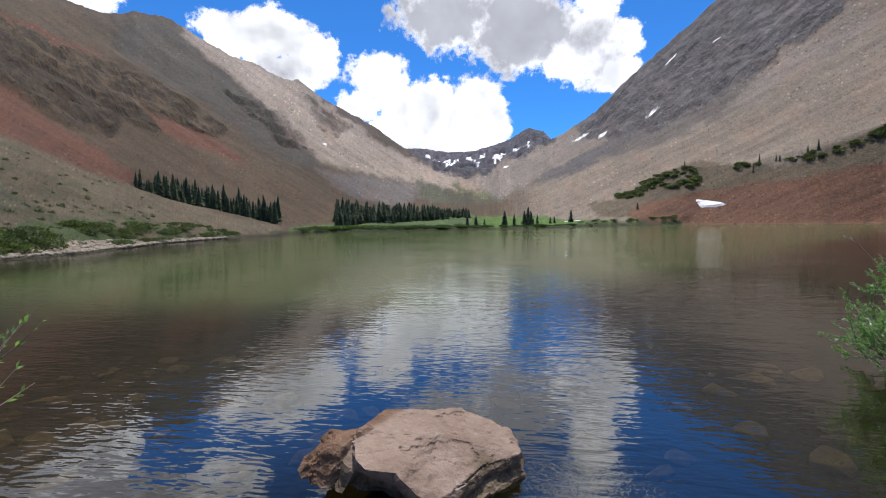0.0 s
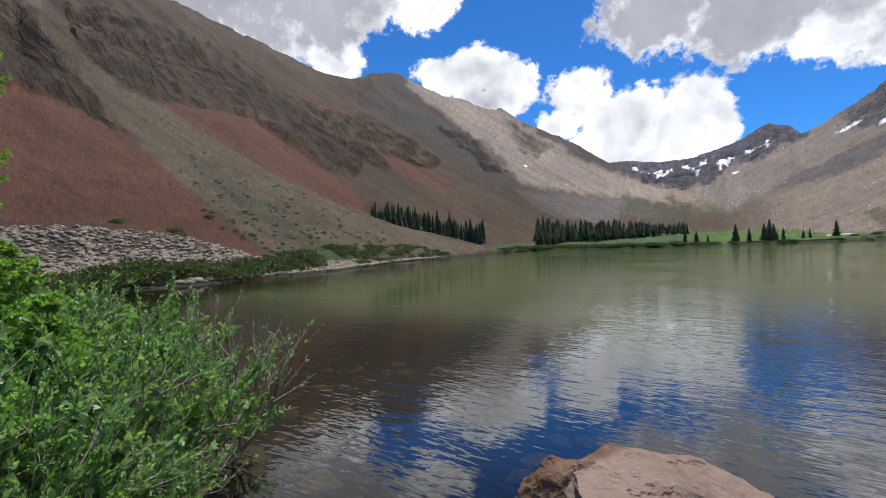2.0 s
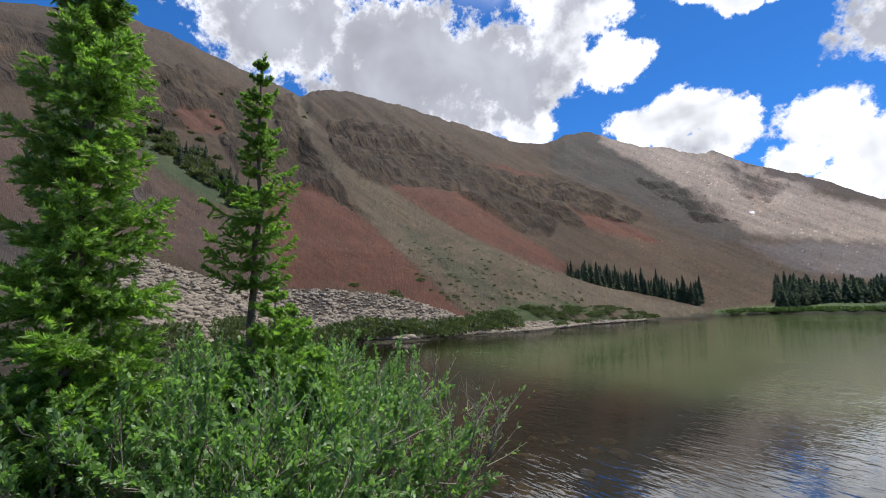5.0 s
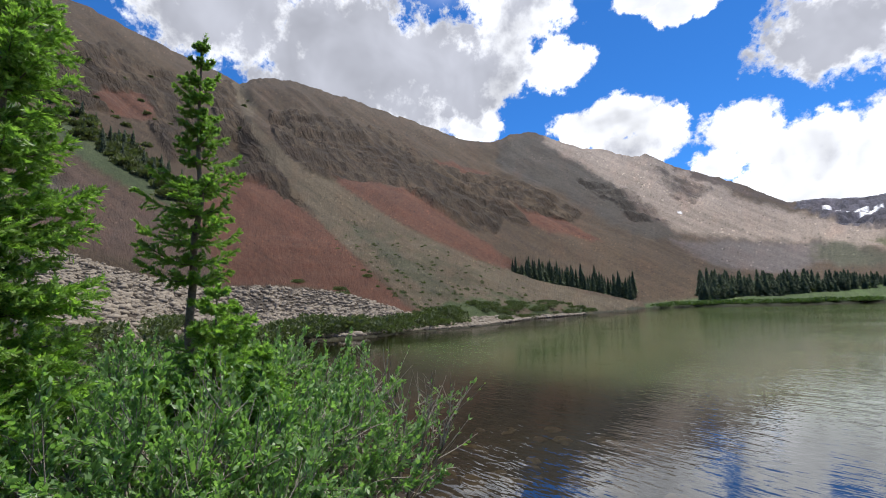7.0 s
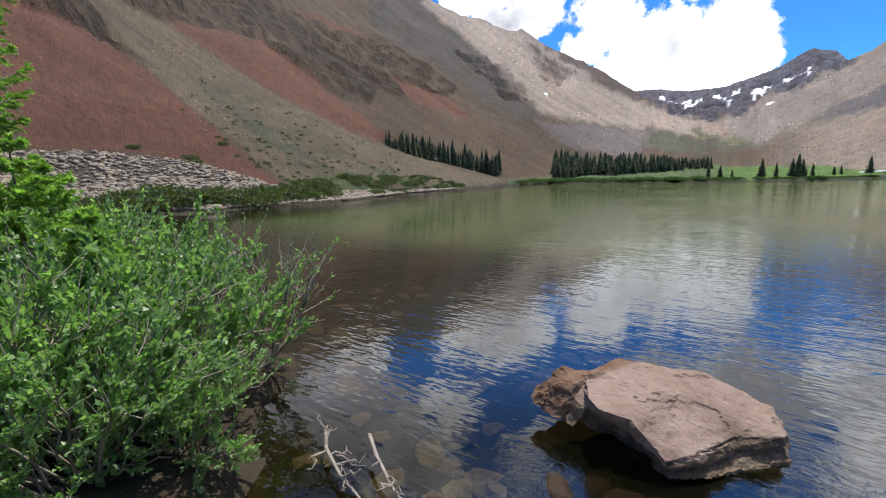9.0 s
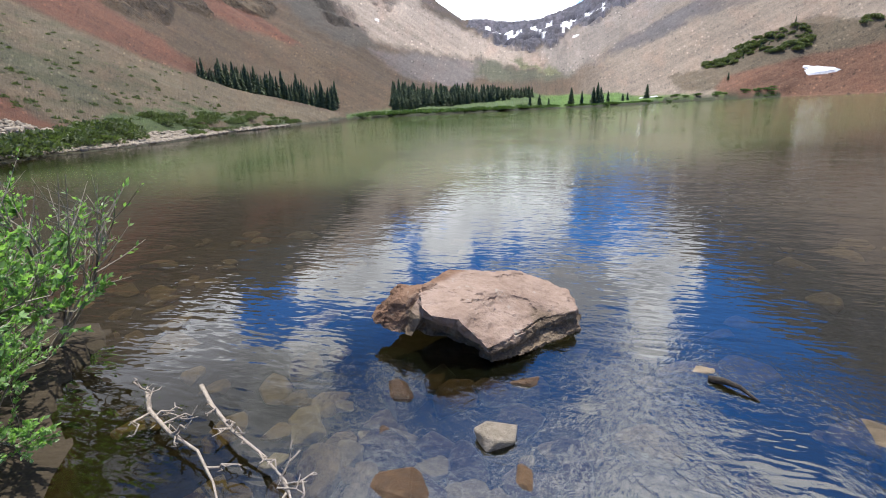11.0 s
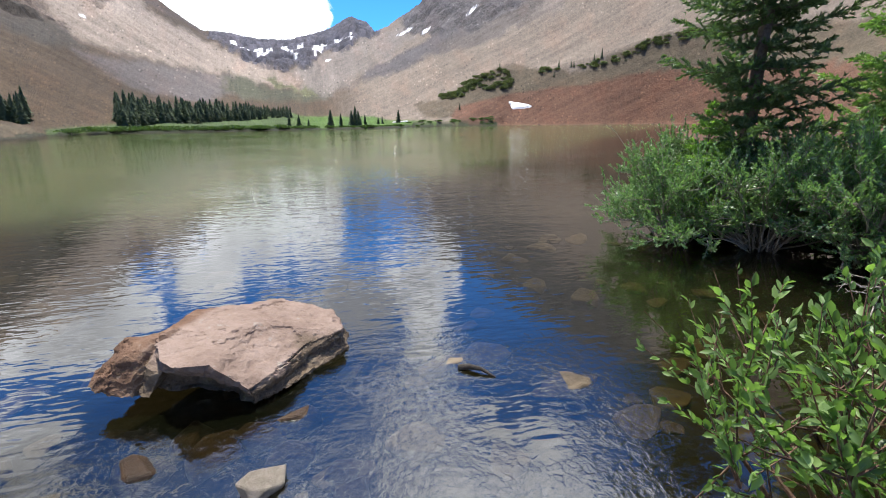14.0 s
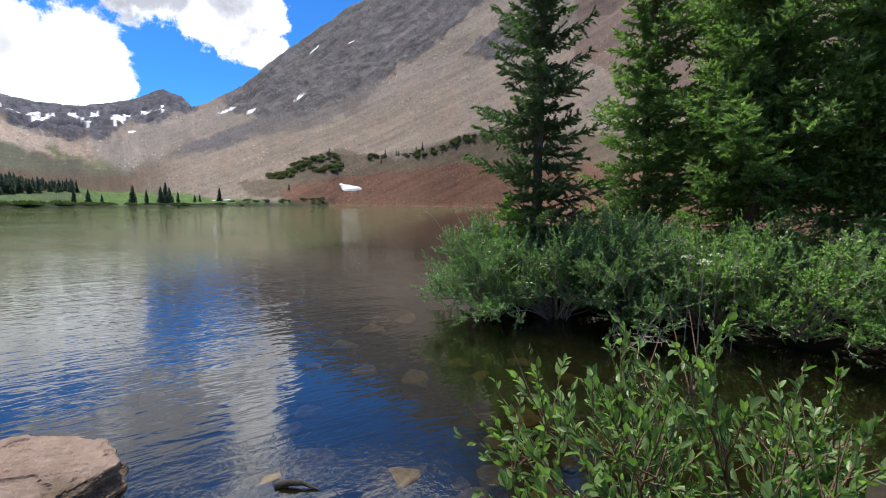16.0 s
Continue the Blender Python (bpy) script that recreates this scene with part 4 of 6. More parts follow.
def leaves(rng, at, way, length, width, fold=0.22, round_=False):
    """Leaves with a fold along the midrib, pointed, or rounded with six facets."""
    n = len(at)
    way = way / (np.linalg.norm(way, axis=1)[:, None] + 1e-9)
    a, b = frame_of(way)
    t = rng.uniform(-1.0, 1.0, n)[:, None] * 1.3
    side, top = a * np.cos(t) + b * np.sin(t), b * np.cos(t) - a * np.sin(t)
    L, W = length[:, None], width[:, None]
    droop = rng.uniform(-0.25, 0.12, n)[:, None]
    tip = at + way * L + top * L * droop
    mid = at + way * L * 0.5 + top * L * droop * 0.2
    if fold == 0:
        le, ri = mid + side * W * 0.5, mid - side * W * 0.5
        V = np.stack((at, ri, tip, le), 1).reshape(-1, 3)
        k = np.arange(n)[:, None, None] * 4
        return V, (k + np.array([[0, 1, 2], [0, 2, 3]])[None]).reshape(-1, 3)
    if not round_:
        le, ri = mid + side * W * 0.5 + top * W * fold, mid - side * W * 0.5 + top * W * fold
        V = np.stack((at, ri, mid, le, tip), 1).reshape(-1, 3)
        k = np.arange(n)[:, None, None] * 5
        return V, (k + np.array([[0, 1, 2], [0, 2, 3], [1, 4, 2], [2, 4, 3]])[None]).reshape(-1, 3)
    p1, p2 = at + way * L * 0.34, at + way * L * 0.72 + top * L * droop * 0.5
    V = np.stack((at, p1 - side * W * 0.5 + top * W * fold, p2 - side * W * 0.38 + top * W * fold, tip, p2 + side * W * 0.38 + top * W * fold, p1 + side * W * 0.5 + top * W * fold, mid), 1).reshape(-1, 3)
    k = np.arange(n)[:, None, None] * 7
    return V, (k + np.array([[6, m, (m + 1) % 6] for m in range(6)])[None]).reshape(-1, 3)


def willow(seed, height, spread, stems, leaf, leaf_n, mat, label, lean=(0, 0), bare=0.12, skirt=0, slim=0.43, round_=False, fold=0.22, bark=None):
    """A willow bush: stems fan out from the base, fork into twigs, and carry pointed leaves."""
    rng = np.random.default_rng(seed)
    stems_of, at, way = [], [], []
    for n in range(stems + skirt):
        paths = []
        stems_of.append(paths)
        turn, out = rng.uniform(0, 2 * np.pi), rng.uniform(0.15, 1.0) ** 0.7
        h = height * rng.uniform(0.7, 1.05) * (1 - 0.3 * out * out)
        end = np.array([math.cos(turn) * spread * out + lean[0], math.sin(turn) * spread * out + lean[1], h])
        start = np.array([math.cos(turn), math.sin(turn), 0]) * rng.uniform(0, 0.2) * spread
        if n >= stems:
            end = np.array([math.cos(turn) * spread * rng.uniform(0.8, 1.1), math.sin(turn) * spread * rng.uniform(0.8, 1.1), height * rng.uniform(0.05, 0.4)])
        bend = np.array([rng.normal(0, 0.1), rng.normal(0, 0.1), 0.12]) * height
        pts = []
        for k in range(7):
            s = k / 6
            p = start + (end - start) * s + bend * 4 * s * (1 - s) + rng.normal(0, 0.012, 3) * height
            pts.append((p, 0.011 * (1 - 0.8 * s) * height ** 0.5 + 0.0015))
        paths.append(pts)
        for k in range(2, 7):
            for _ in range(3 if k < 6 else 2):
                p0 = pts[k][0]
                dirn = (end - start) / np.linalg.norm(end - start) + rng.normal(0, 0.65, 3) + np.array([0, 0, 0.25])
                dirn /= np.linalg.norm(dirn)
                ln = height * rng.uniform(0.12, 0.32)
                tw = [(p0 + dirn * ln * s + np.array([0, 0, 0.12 * ln * s * s]), 0.0042 * (1 - 0.7 * s) * height ** 0.5) for s in (0, 0.5, 1)]
                paths.append(tw)
                if rng.uniform() < bare:
                    continue
                m = max(3, int(leaf_n))
                s = rng.uniform(0.1, 1.0, m)
                spin = rng.normal(0, 1, (m, 3))
                spin -= (spin @ dirn)[:, None] * dirn
                at.append(p0 + dirn * (ln * s)[:, None] + np.array([0, 0, 0.12 * ln]) * (s * s)[:, None])
                way.append(dirn * 0.9 + spin * 0.55 + np.array([0, 0, 0.25]))
    at, way = np.concatenate(at), np.concatenate(way)
    ln = leaf * rng.uniform(0.6, 1.25, len(at))
    V, F = leaves(rng, at, way, ln, ln * slim * rng.uniform(0.8, 1.2, len(at)), fold, round_)
    bush = thing("willow_bush", Matrix(), label, "bush")
    for group in stems_of:
        part("stem", mesh_of("stem", *tubes(group, 3), bark or TWIG, (), True), bush)
    part("foliage", mesh_of("foliage", V, F, mat), bush)
    return bush


def conifer(seed, height, radius, whorls, twigs, mat, label, clear=0.1, needle=0.024, droop=0.25, name="fir_tree", tuft=30, spray=1.0, uneven=0.0, fat=0.19, dead=0):
    """A mountain conifer: trunk, whorled limbs, twigs along both sides of each limb, bristling with needles."""
    rng = np.random.default_rng(seed)
    sway = rng.normal(0, 0.012, 2)
    trunk = []
    for k in range(12):
        s = k / 11
        trunk.append((np.array([sway[0] * height * s * s + rng.normal(0, 0.004) * height, sway[1] * height * s * s, height * s - 0.1 * (k == 0)]), 0.0115 * height * (1 - s) ** 0.85 + 0.004))
    limbs, seg_at, seg_way, seg_len = [], [], [], []
    for w in range(whorls):
        s = clear + (0.985 - clear) * (w + rng.uniform(-0.25, 0.25)) / (whorls - 1)
        s = min(max(s, clear), 0.985)
        full = radius * ((1 - s) ** 0.75) * (0.55 + 0.45 * min(1, (s - clear) / 0.15 + 0.35)) + 0.025
        n = rng.integers(5, 8)
        ang0 = rng.uniform(0, 6.28)
        for b in range(n):
            a = ang0 + 6.283 * b / n + rng.normal(0, 0.25)
            ln = full * rng.uniform(0.55 - 0.3 * uneven, 1.12 + 0.2 * uneven)
            base = np.array([sway[0] * height * s * s, sway[1] * height * s * s, height * s])
            out = np.array([math.cos(a), math.sin(a), 0])
            rise = 0.55 * s - droop * (1 - s) + rng.normal(0, 0.07)
            pts = []
            for k in range(6):
                t = k / 5
                pts.append((base + out * ln * t + np.array([0, 0, 1]) * ln * (rise * t + 0.22 * t * t * (1 - s) - 0.1 * math.sin(t * 3.1)), 0.012 * (1 - t) * ln ** 0.5 + 0.002))
            limbs.append(pts)
            across = np.array([-out[1], out[0], 0])
            m = max(4, int(twigs * (0.4 + ln / radius)))
            for k in range(m):
                t = 0.06 + 0.94 * (k + rng.uniform(0, 1)) / m
                i = min(4, int(t * 5))
                p = pts[i][0] + (pts[i + 1][0] - pts[i][0]) * (t * 5 - i)
                sd = 1 if k % 2 else -1
                tl = spray * ln * (0.12 + 0.32 * math.sin(min(1.0, (1.05 - t) * 1.5) * 1.57)) * rng.uniform(0.7, 1.2)
                d = out * rng.uniform(0.5, 0.9) + across * sd * rng.uniform(0.5, 1.0) + np.array([0, 0, rng.normal(0.05, 0.38)])
                d /= np.linalg.norm(d)
                cuts = max(1, int(tl / 0.09))
                for c in range(cuts):
                    seg_at.append(p + d * tl * c / cuts), seg_way.append(d + rng.normal(0, 0.08, 3)), seg_len.append(tl / cuts * 1.15)
            seg_at.append(pts[4][0]), seg_way.append(pts[5][0] - pts[4][0]), seg_len.append(ln * 0.22)
    # the leader
    for k in range(5):
        seg_at.append(np.array([sway[0] * height, sway[1] * height, height * (0.95 + 0.01 * k)])), seg_way.append(np.array([rng.normal(0, 0.15), rng.normal(0, 0.15), 1.0])), seg_len.append(0.035 * height)
    at, way, ln = np.array(seg_at), np.array(seg_way), np.array(seg_len)
    way /= np.linalg.norm(way, axis=1)[:, None] + 1e-9
    a, b = frame_of(way)
    n = len(at)
    s = rng.uniform(0, 1, (n, tuft))
    ang = rng.uniform(0, 6.283, (n, tuft))
    root = at[:, None] + way[:, None] * (ln[:, None] * s)[..., None]
    dirn = (a[:, None] * np.cos(ang)[..., None] + b[:, None] * np.sin(ang)[..., None]) * 0.8 + way[:, None] * 0.75 + np.array([0, 0, 0.25])
    dirn /= np.linalg.norm(dirn, axis=2)[..., None]
    side = np.cross(dirn, way[:, None])
    side /= np.linalg.norm(side, axis=2)[..., None] + 1e-9
    nl = needle * rng.uniform(0.7, 1.3, (n, tuft))[..., None]
    V = np.stack((root - side * nl * fat, root + side * nl * fat, root + dirn * nl), 2).reshape(-1, 3)
    F = np.arange(len(V)).reshape(-1, 3)
    # twig cores, so that the spray holds together
    core = np.stack((at - b * 0.006, at + b * 0.006, at + way * ln[:, None]), 1).reshape(-1, 3)
    V = np.concatenate((V, core))
    F = np.concatenate((F, np.arange(len(core)).reshape(-1, 3) + len(F) * 3))
    tree = thing(name, Matrix(), label, "tree")
    part("trunk", mesh_of("trunk", *tubes([trunk], 9), BARK, (), True), tree)
    for k in range(dead):
        z, a = height * rng.uniform(0.05, clear + 0.06), rng.uniform(0, 6.283)
        p, d, ln = np.array([0, 0, z]), np.array([math.cos(a), math.sin(a), rng.uniform(-0.5, 0.15)]), radius * rng.uniform(0.35, 0.75)
        spray_of = [[(p + d * ln * t + np.array([0, 0, -0.12 * ln * t * t]), 0.009 * (1 - 0.8 * t)) for t in (0, 0.35, 0.7, 1.0)]]
        for _ in range(7):
            t = rng.uniform(0.2, 0.95)
            q, e = p + d * ln * t, d * 0.6 + rng.normal(0, 0.6, 3)
            spray_of.append([(q, 0.004), (q + e * ln * 0.16, 0.0028), (q + e * ln * 0.3 + rng.normal(0, 0.02, 3), 0.0015)])
        part("dead_limb", mesh_of("dead_limb", *tubes(spray_of, 3), DEADLIMB, (), True), tree, "bare grey dead limb")
    for pts in limbs:
        part("limb", mesh_of("limb", *tubes([pts], 4), BARK, (), True), tree)
    part("crown", mesh_of("crown", V, F, mat), tree)
    return tree


def spire(seed, height, radius, tiers=15, n=10):
    """Ragged tiers of drooping boughs up to a pointed top."""
    rng = np.random.default_rng(seed)
    V, F = [], []
    for k in range(tiers):
        s = 0.03 + 0.95 * k / tiers
        r = radius * (1 - s) ** 0.8 + 0.05 * radius
        a0 = rng.uniform(0, 6.28)
        for b in range(n):
            a = a0 + 6.283 * b / n + rng.normal(0, 0.15)
            rr, w = r * rng.uniform(0.6, 1.2), 0.5
            z = height * s
            i = len(V)
            V += [(0, 0, z + height * 0.1), (math.cos(a - w) * rr * 0.65, math.sin(a - w) * rr * 0.65, z + rng.normal(0, 0.02) * height),
                  (math.cos(a) * rr, math.sin(a) * rr, z - height * rng.uniform(0.0, 0.05)), (math.cos(a + w) * rr * 0.65, math.sin(a + w) * rr * 0.65, z + rng.normal(0, 0.02) * height)]
            F += [(i, i + 1, i + 2), (i, i + 2, i + 3)]
    i = len(V)
    q = radius * 0.1
    V += [(q, 0, height * 0.9), (-q * 0.6, q * 0.8, height * 0.9), (-q * 0.6, -q * 0.8, height * 0.9), (0, 0, height)]
    F += [(i, i + 1, i + 3), (i + 1, i + 2, i + 3), (i + 2, i, i + 3)]
    return np.array(V), np.array(F)


def far_conifer(seed, height, radius, mat, label, name="conifer", category="tree"):
    """A conifer seen from far: a trunk and its spire."""
    tree = thing(name, Matrix(), label, category)
    part("trunk", mesh_of("trunk", *tubes([[(np.array([0, 0, -1.5]), 0.02 * height), (np.array([0, 0, height * 0.9]), 0.004 * height)]], 5), BARK), tree)
    part("crown", mesh_of("crown", *spire(seed, height, radius), mat), tree)
    return tree


def clump(seed, radius, height, n, leaf, mat, label, name="shrub", category="shrub"):
    """A low shrub: tufts of foliage over an uneven mound, with gaps, on a few short stems."""
    rng = np.random.default_rng(seed)
    lobes = [(rng.uniform(-0.6, 0.6) * radius, rng.uniform(-0.6, 0.6) * radius, rng.uniform(0.3, 0.6) * radius, rng.uniform(0.55, 1.0) * height) for _ in range(7)]
    at, way = [], []
    for k in range(n):
        lx, ly, lr, lh = lobes[k % 7]
        a, c = rng.uniform(0, 6.283), rng.uniform(0, 1) ** 0.5
        e = math.sqrt(max(0.0, 1 - c * c)) * rng.uniform(0.55, 1.05)
        at.append((lx + math.cos(a) * c * lr, ly + math.sin(a) * c * lr, lh * e))
        way.append((math.cos(a) * c * 0.8 + rng.normal(0, 0.4), math.sin(a) * c * 0.8 + rng.normal(0, 0.4), 0.7 + rng.normal(0, 0.3)))
    at, way = np.array(at), np.array(way)
    ln = leaf * rng.uniform(0.6, 1.4, n)
    bush = thing(name, Matrix(), label, category)
    part("stem", mesh_of("stem", *tubes([[(np.array([0, 0, -0.3]), 0.05 * height), (np.array([lobes[0][0] * 0.6, lobes[0][1] * 0.6, lobes[0][3] * 0.6]), 0.02 * height)]], 4), TWIG), bush)
    part("foliage", mesh_of("foliage", *leaves(rng, at, way, ln, ln * 0.6, 0), mat), bush)
    return bush


def up_the_slope(az, el):
    """The distance at which the mountain side shows at this height."""
    lo, hi = float(by_bearing(SHORE_R, az)), float(by_bearing(RIDGE_R, az))
    for _ in range(26):
        mid = (lo + hi) / 2
        x, y, z = at_bearing(az, mid)
        lo, hi = (mid, hi) if math.degrees(math.atan2(z - EYE_H, mid)) < el else (lo, mid)
    return lo


def at_bearing(az, r, sink=0.0, h=None):
    x, y = CX + r * math.sin(radians(az)), CY + r * math.cos(radians(az))
    return x, y, (float(ground_z(x, y)) if h is None else h) - sink


def placed(ob, x, y, z, turn=0.0, scale=1.0, tip=0.0):
    ob.matrix_basis = pose(x, y, z, tip, 0, turn) @ Matrix.Scale(scale, 4)
    return ob


def copies(first, places, group=""):
    """The first of places is taken by the thing itself, the others by copies of it. Places: x, y, z, turn, scale."""
    made = [first]
    if group:
        tagged(first, group=group)
    for x, y, z, turn, scale in places[1:]:
        c = copy_thing(first, Matrix())
        c.matrix_basis = pose(x, y, z, 0, 0, turn) @ Matrix.Scale(scale, 4)
        made.append(c)
    x, y, z, turn, scale = places[0]
    placed(first, x, y, z, turn, scale)
    return made


def near_plants():
    # bank to the left: two young firs above a thicket of willow
    placed(conifer(3, 4.0, 0.72, 15, 19, NEEDLE, "young bright green fir with sparse lower limbs above a willow thicket", 0.45, 0.03, -0.02, "fir_tree", 52, 0.6, 0.4), -4.25, 0.36, 0.1, 40)
    placed(conifer(8, 5.6, 0.68, 36, 22, NEEDLE, "dense green fir standing in willow bushes on the bank", 0.08, 0.04, 0.2, "fir_tree", 34, 0.9), -3.75, -0.85, 0.1, 10)
    placed(conifer(9, 1.75, 0.78, 9, 20, NEEDLE, "yellow-green fir sapling half hidden in willow", 0.3, 0.04, -0.05, "fir_tree", 40, 0.8), -3.95, 0.5, 0.1, 0)
    placed(conifer(10, 1.25, 0.4, 9, 12, NEEDLE, "yellow-green fir sapling half hidden in willow", 0.1, 0.045, -0.1, "fir_tree", 40), -3.35, 0.75, 0.1, 80)
    placed(conifer(11, 1.6, 0.5, 11, 14, NEEDLE, "yellow-green fir sapling half hidden in willow", 0.1, 0.045, -0.1, "fir_tree", 40), -4.7, 0.8, 0.1, 80)
    a = willow(21, 1.05, 0.8, 30, 0.042, 34, LEAF, "leafy green willow bush with grey twigs on the lake bank", bare=0.24, skirt=10, slim=0.55, fold=0)
    copies(a, [(-2.9, 0.92, 0.02, 0, 1.0), (-3.0, 0.15, 0.08, 130, 1.1), (-3.9, 1.3, 0.05, 250, 1.1), (-4.6, 0.9, 0.1, 20, 1.15), (-3.4, -0.7, 0.1, 200, 1.0), (-5.3, 0.3, 0.1, 90, 1.15),
               (-4.6, -0.3, 0.1, 310, 1.1), (-2.35, 0.35, 0.05, 60, 0.85), (-6.2, 1.1, 0.1, 160, 1.1), (-2.3, 0.8, 0.02, 100, 0.58)], "willow thicket on the bank")
    placed(willow(23, 1.3, 0.42, 9, 0.042, 6, LEAF, "thin straggling willow with half bare twigs over the water", (0.12, 0.12), 0.4), -2.95, 1.55, 0.0, 0)
    # right bank: spruces behind dark willows that overhang the water
    placed(conifer(31, 7.6, 1.1, 32, 25, NEEDLE_BLUE, "tall dark spruce with open drooping limbs behind the willows", 0.12, 0.046, 0.3, "spruce_tree", 24, 0.58, 0.6, 0.22, 14), 5.45, 4.95, 0.15, 0)
    placed(conifer(32, 7.2, 1.05, 38, 28, NEEDLE_DARK, "slender dark spruce between taller trees on the bank", 0.1, 0.046, 0.25, "spruce_tree", 16, 0.62, 0.3, 0.26), 7.2, 4.3, 0.2, 70)
    broad = placed(conifer(33, 7.8, 1.8, 42, 34, NEEDLE_DARK, "broad green spruce with dead grey lower twigs", 0.2, 0.05, 0.25, "spruce_tree", 14, 0.62, 0.2, 0.26, 26), 7.6, 2.95, 0.2, 150)
    dense = placed(conifer(34, 7.2, 1.5, 38, 30, NEEDLE_DARK, "dense dark spruce at the edge of the grove", 0.06, 0.05, 0.25, "spruce_tree", 14, 0.62, 0.2, 0.26, 10), 8.1, 1.55, 0.2, 220)
    for first, x, y, turn, size in ((dense, 9.4, 3.9, 60, 1.05), (broad, 10.0, 2.2, 200, 1.0)):
        back_row = copy_thing(first, Matrix())
        placed(back_row, x, y, 0.2, turn, size)
    placed(conifer(35, 1.5, 0.5, 14, 16, NEEDLE, "small yellow-green fir sapling beside a spruce trunk", 0.02, 0.028, 0.1), 4.75, 4.75, 0.15, 30)
    b = willow(41, 1.15, 0.95, 44, 0.037, 44, LEAF_DARK, "dense dark green willow bush overhanging the water", bare=0.03, skirt=26, fold=0)
    copies(b, [(4.45, 4.75, 0.0, 0, 0.95), (5.15, 4.2, 0.0, 100, 1.0), (5.8, 3.5, 0.0, 220, 1.1), (5.1, 5.4, 0.1, 300, 1.0)], "willow thicket under the spruces")
    c = willow(42, 1.2, 0.95, 36, 0.046, 27, LEAF, "green willow bush under the spruces", skirt=12, fold=0)
    copies(c, [(6.2, 2.7, 0.05, 0, 1.0), (6.6, 1.9, 0.1, 120, 1.0), (6.3, 3.9, 0.1, 200, 1.05), (6.9, 0.9, 0.1, 260, 1.0), (5.9, 4.6, 0.1, 30, 1.05)], "willow thicket under the spruces")
    # close by on the right: the tips of a willow at arm's length
    placed(willow(51, 1.08, 0.62, 26, 0.044, 18, TIP_LEAF, "willow bush with long upright leafy tips beside the outlet", bare=0.2, slim=0.42, round_=True, bark=REDTWIG), 2.05, 0.65, -0.05, 0)
    placed(willow(52, 0.66, 0.6, 18, 0.044, 14, TIP_LEAF, "willow bush with long upright leafy tips beside the outlet", bare=0.2, slim=0.42, round_=True, bark=REDTWIG), 2.6, 0.35, 0.0, 70)


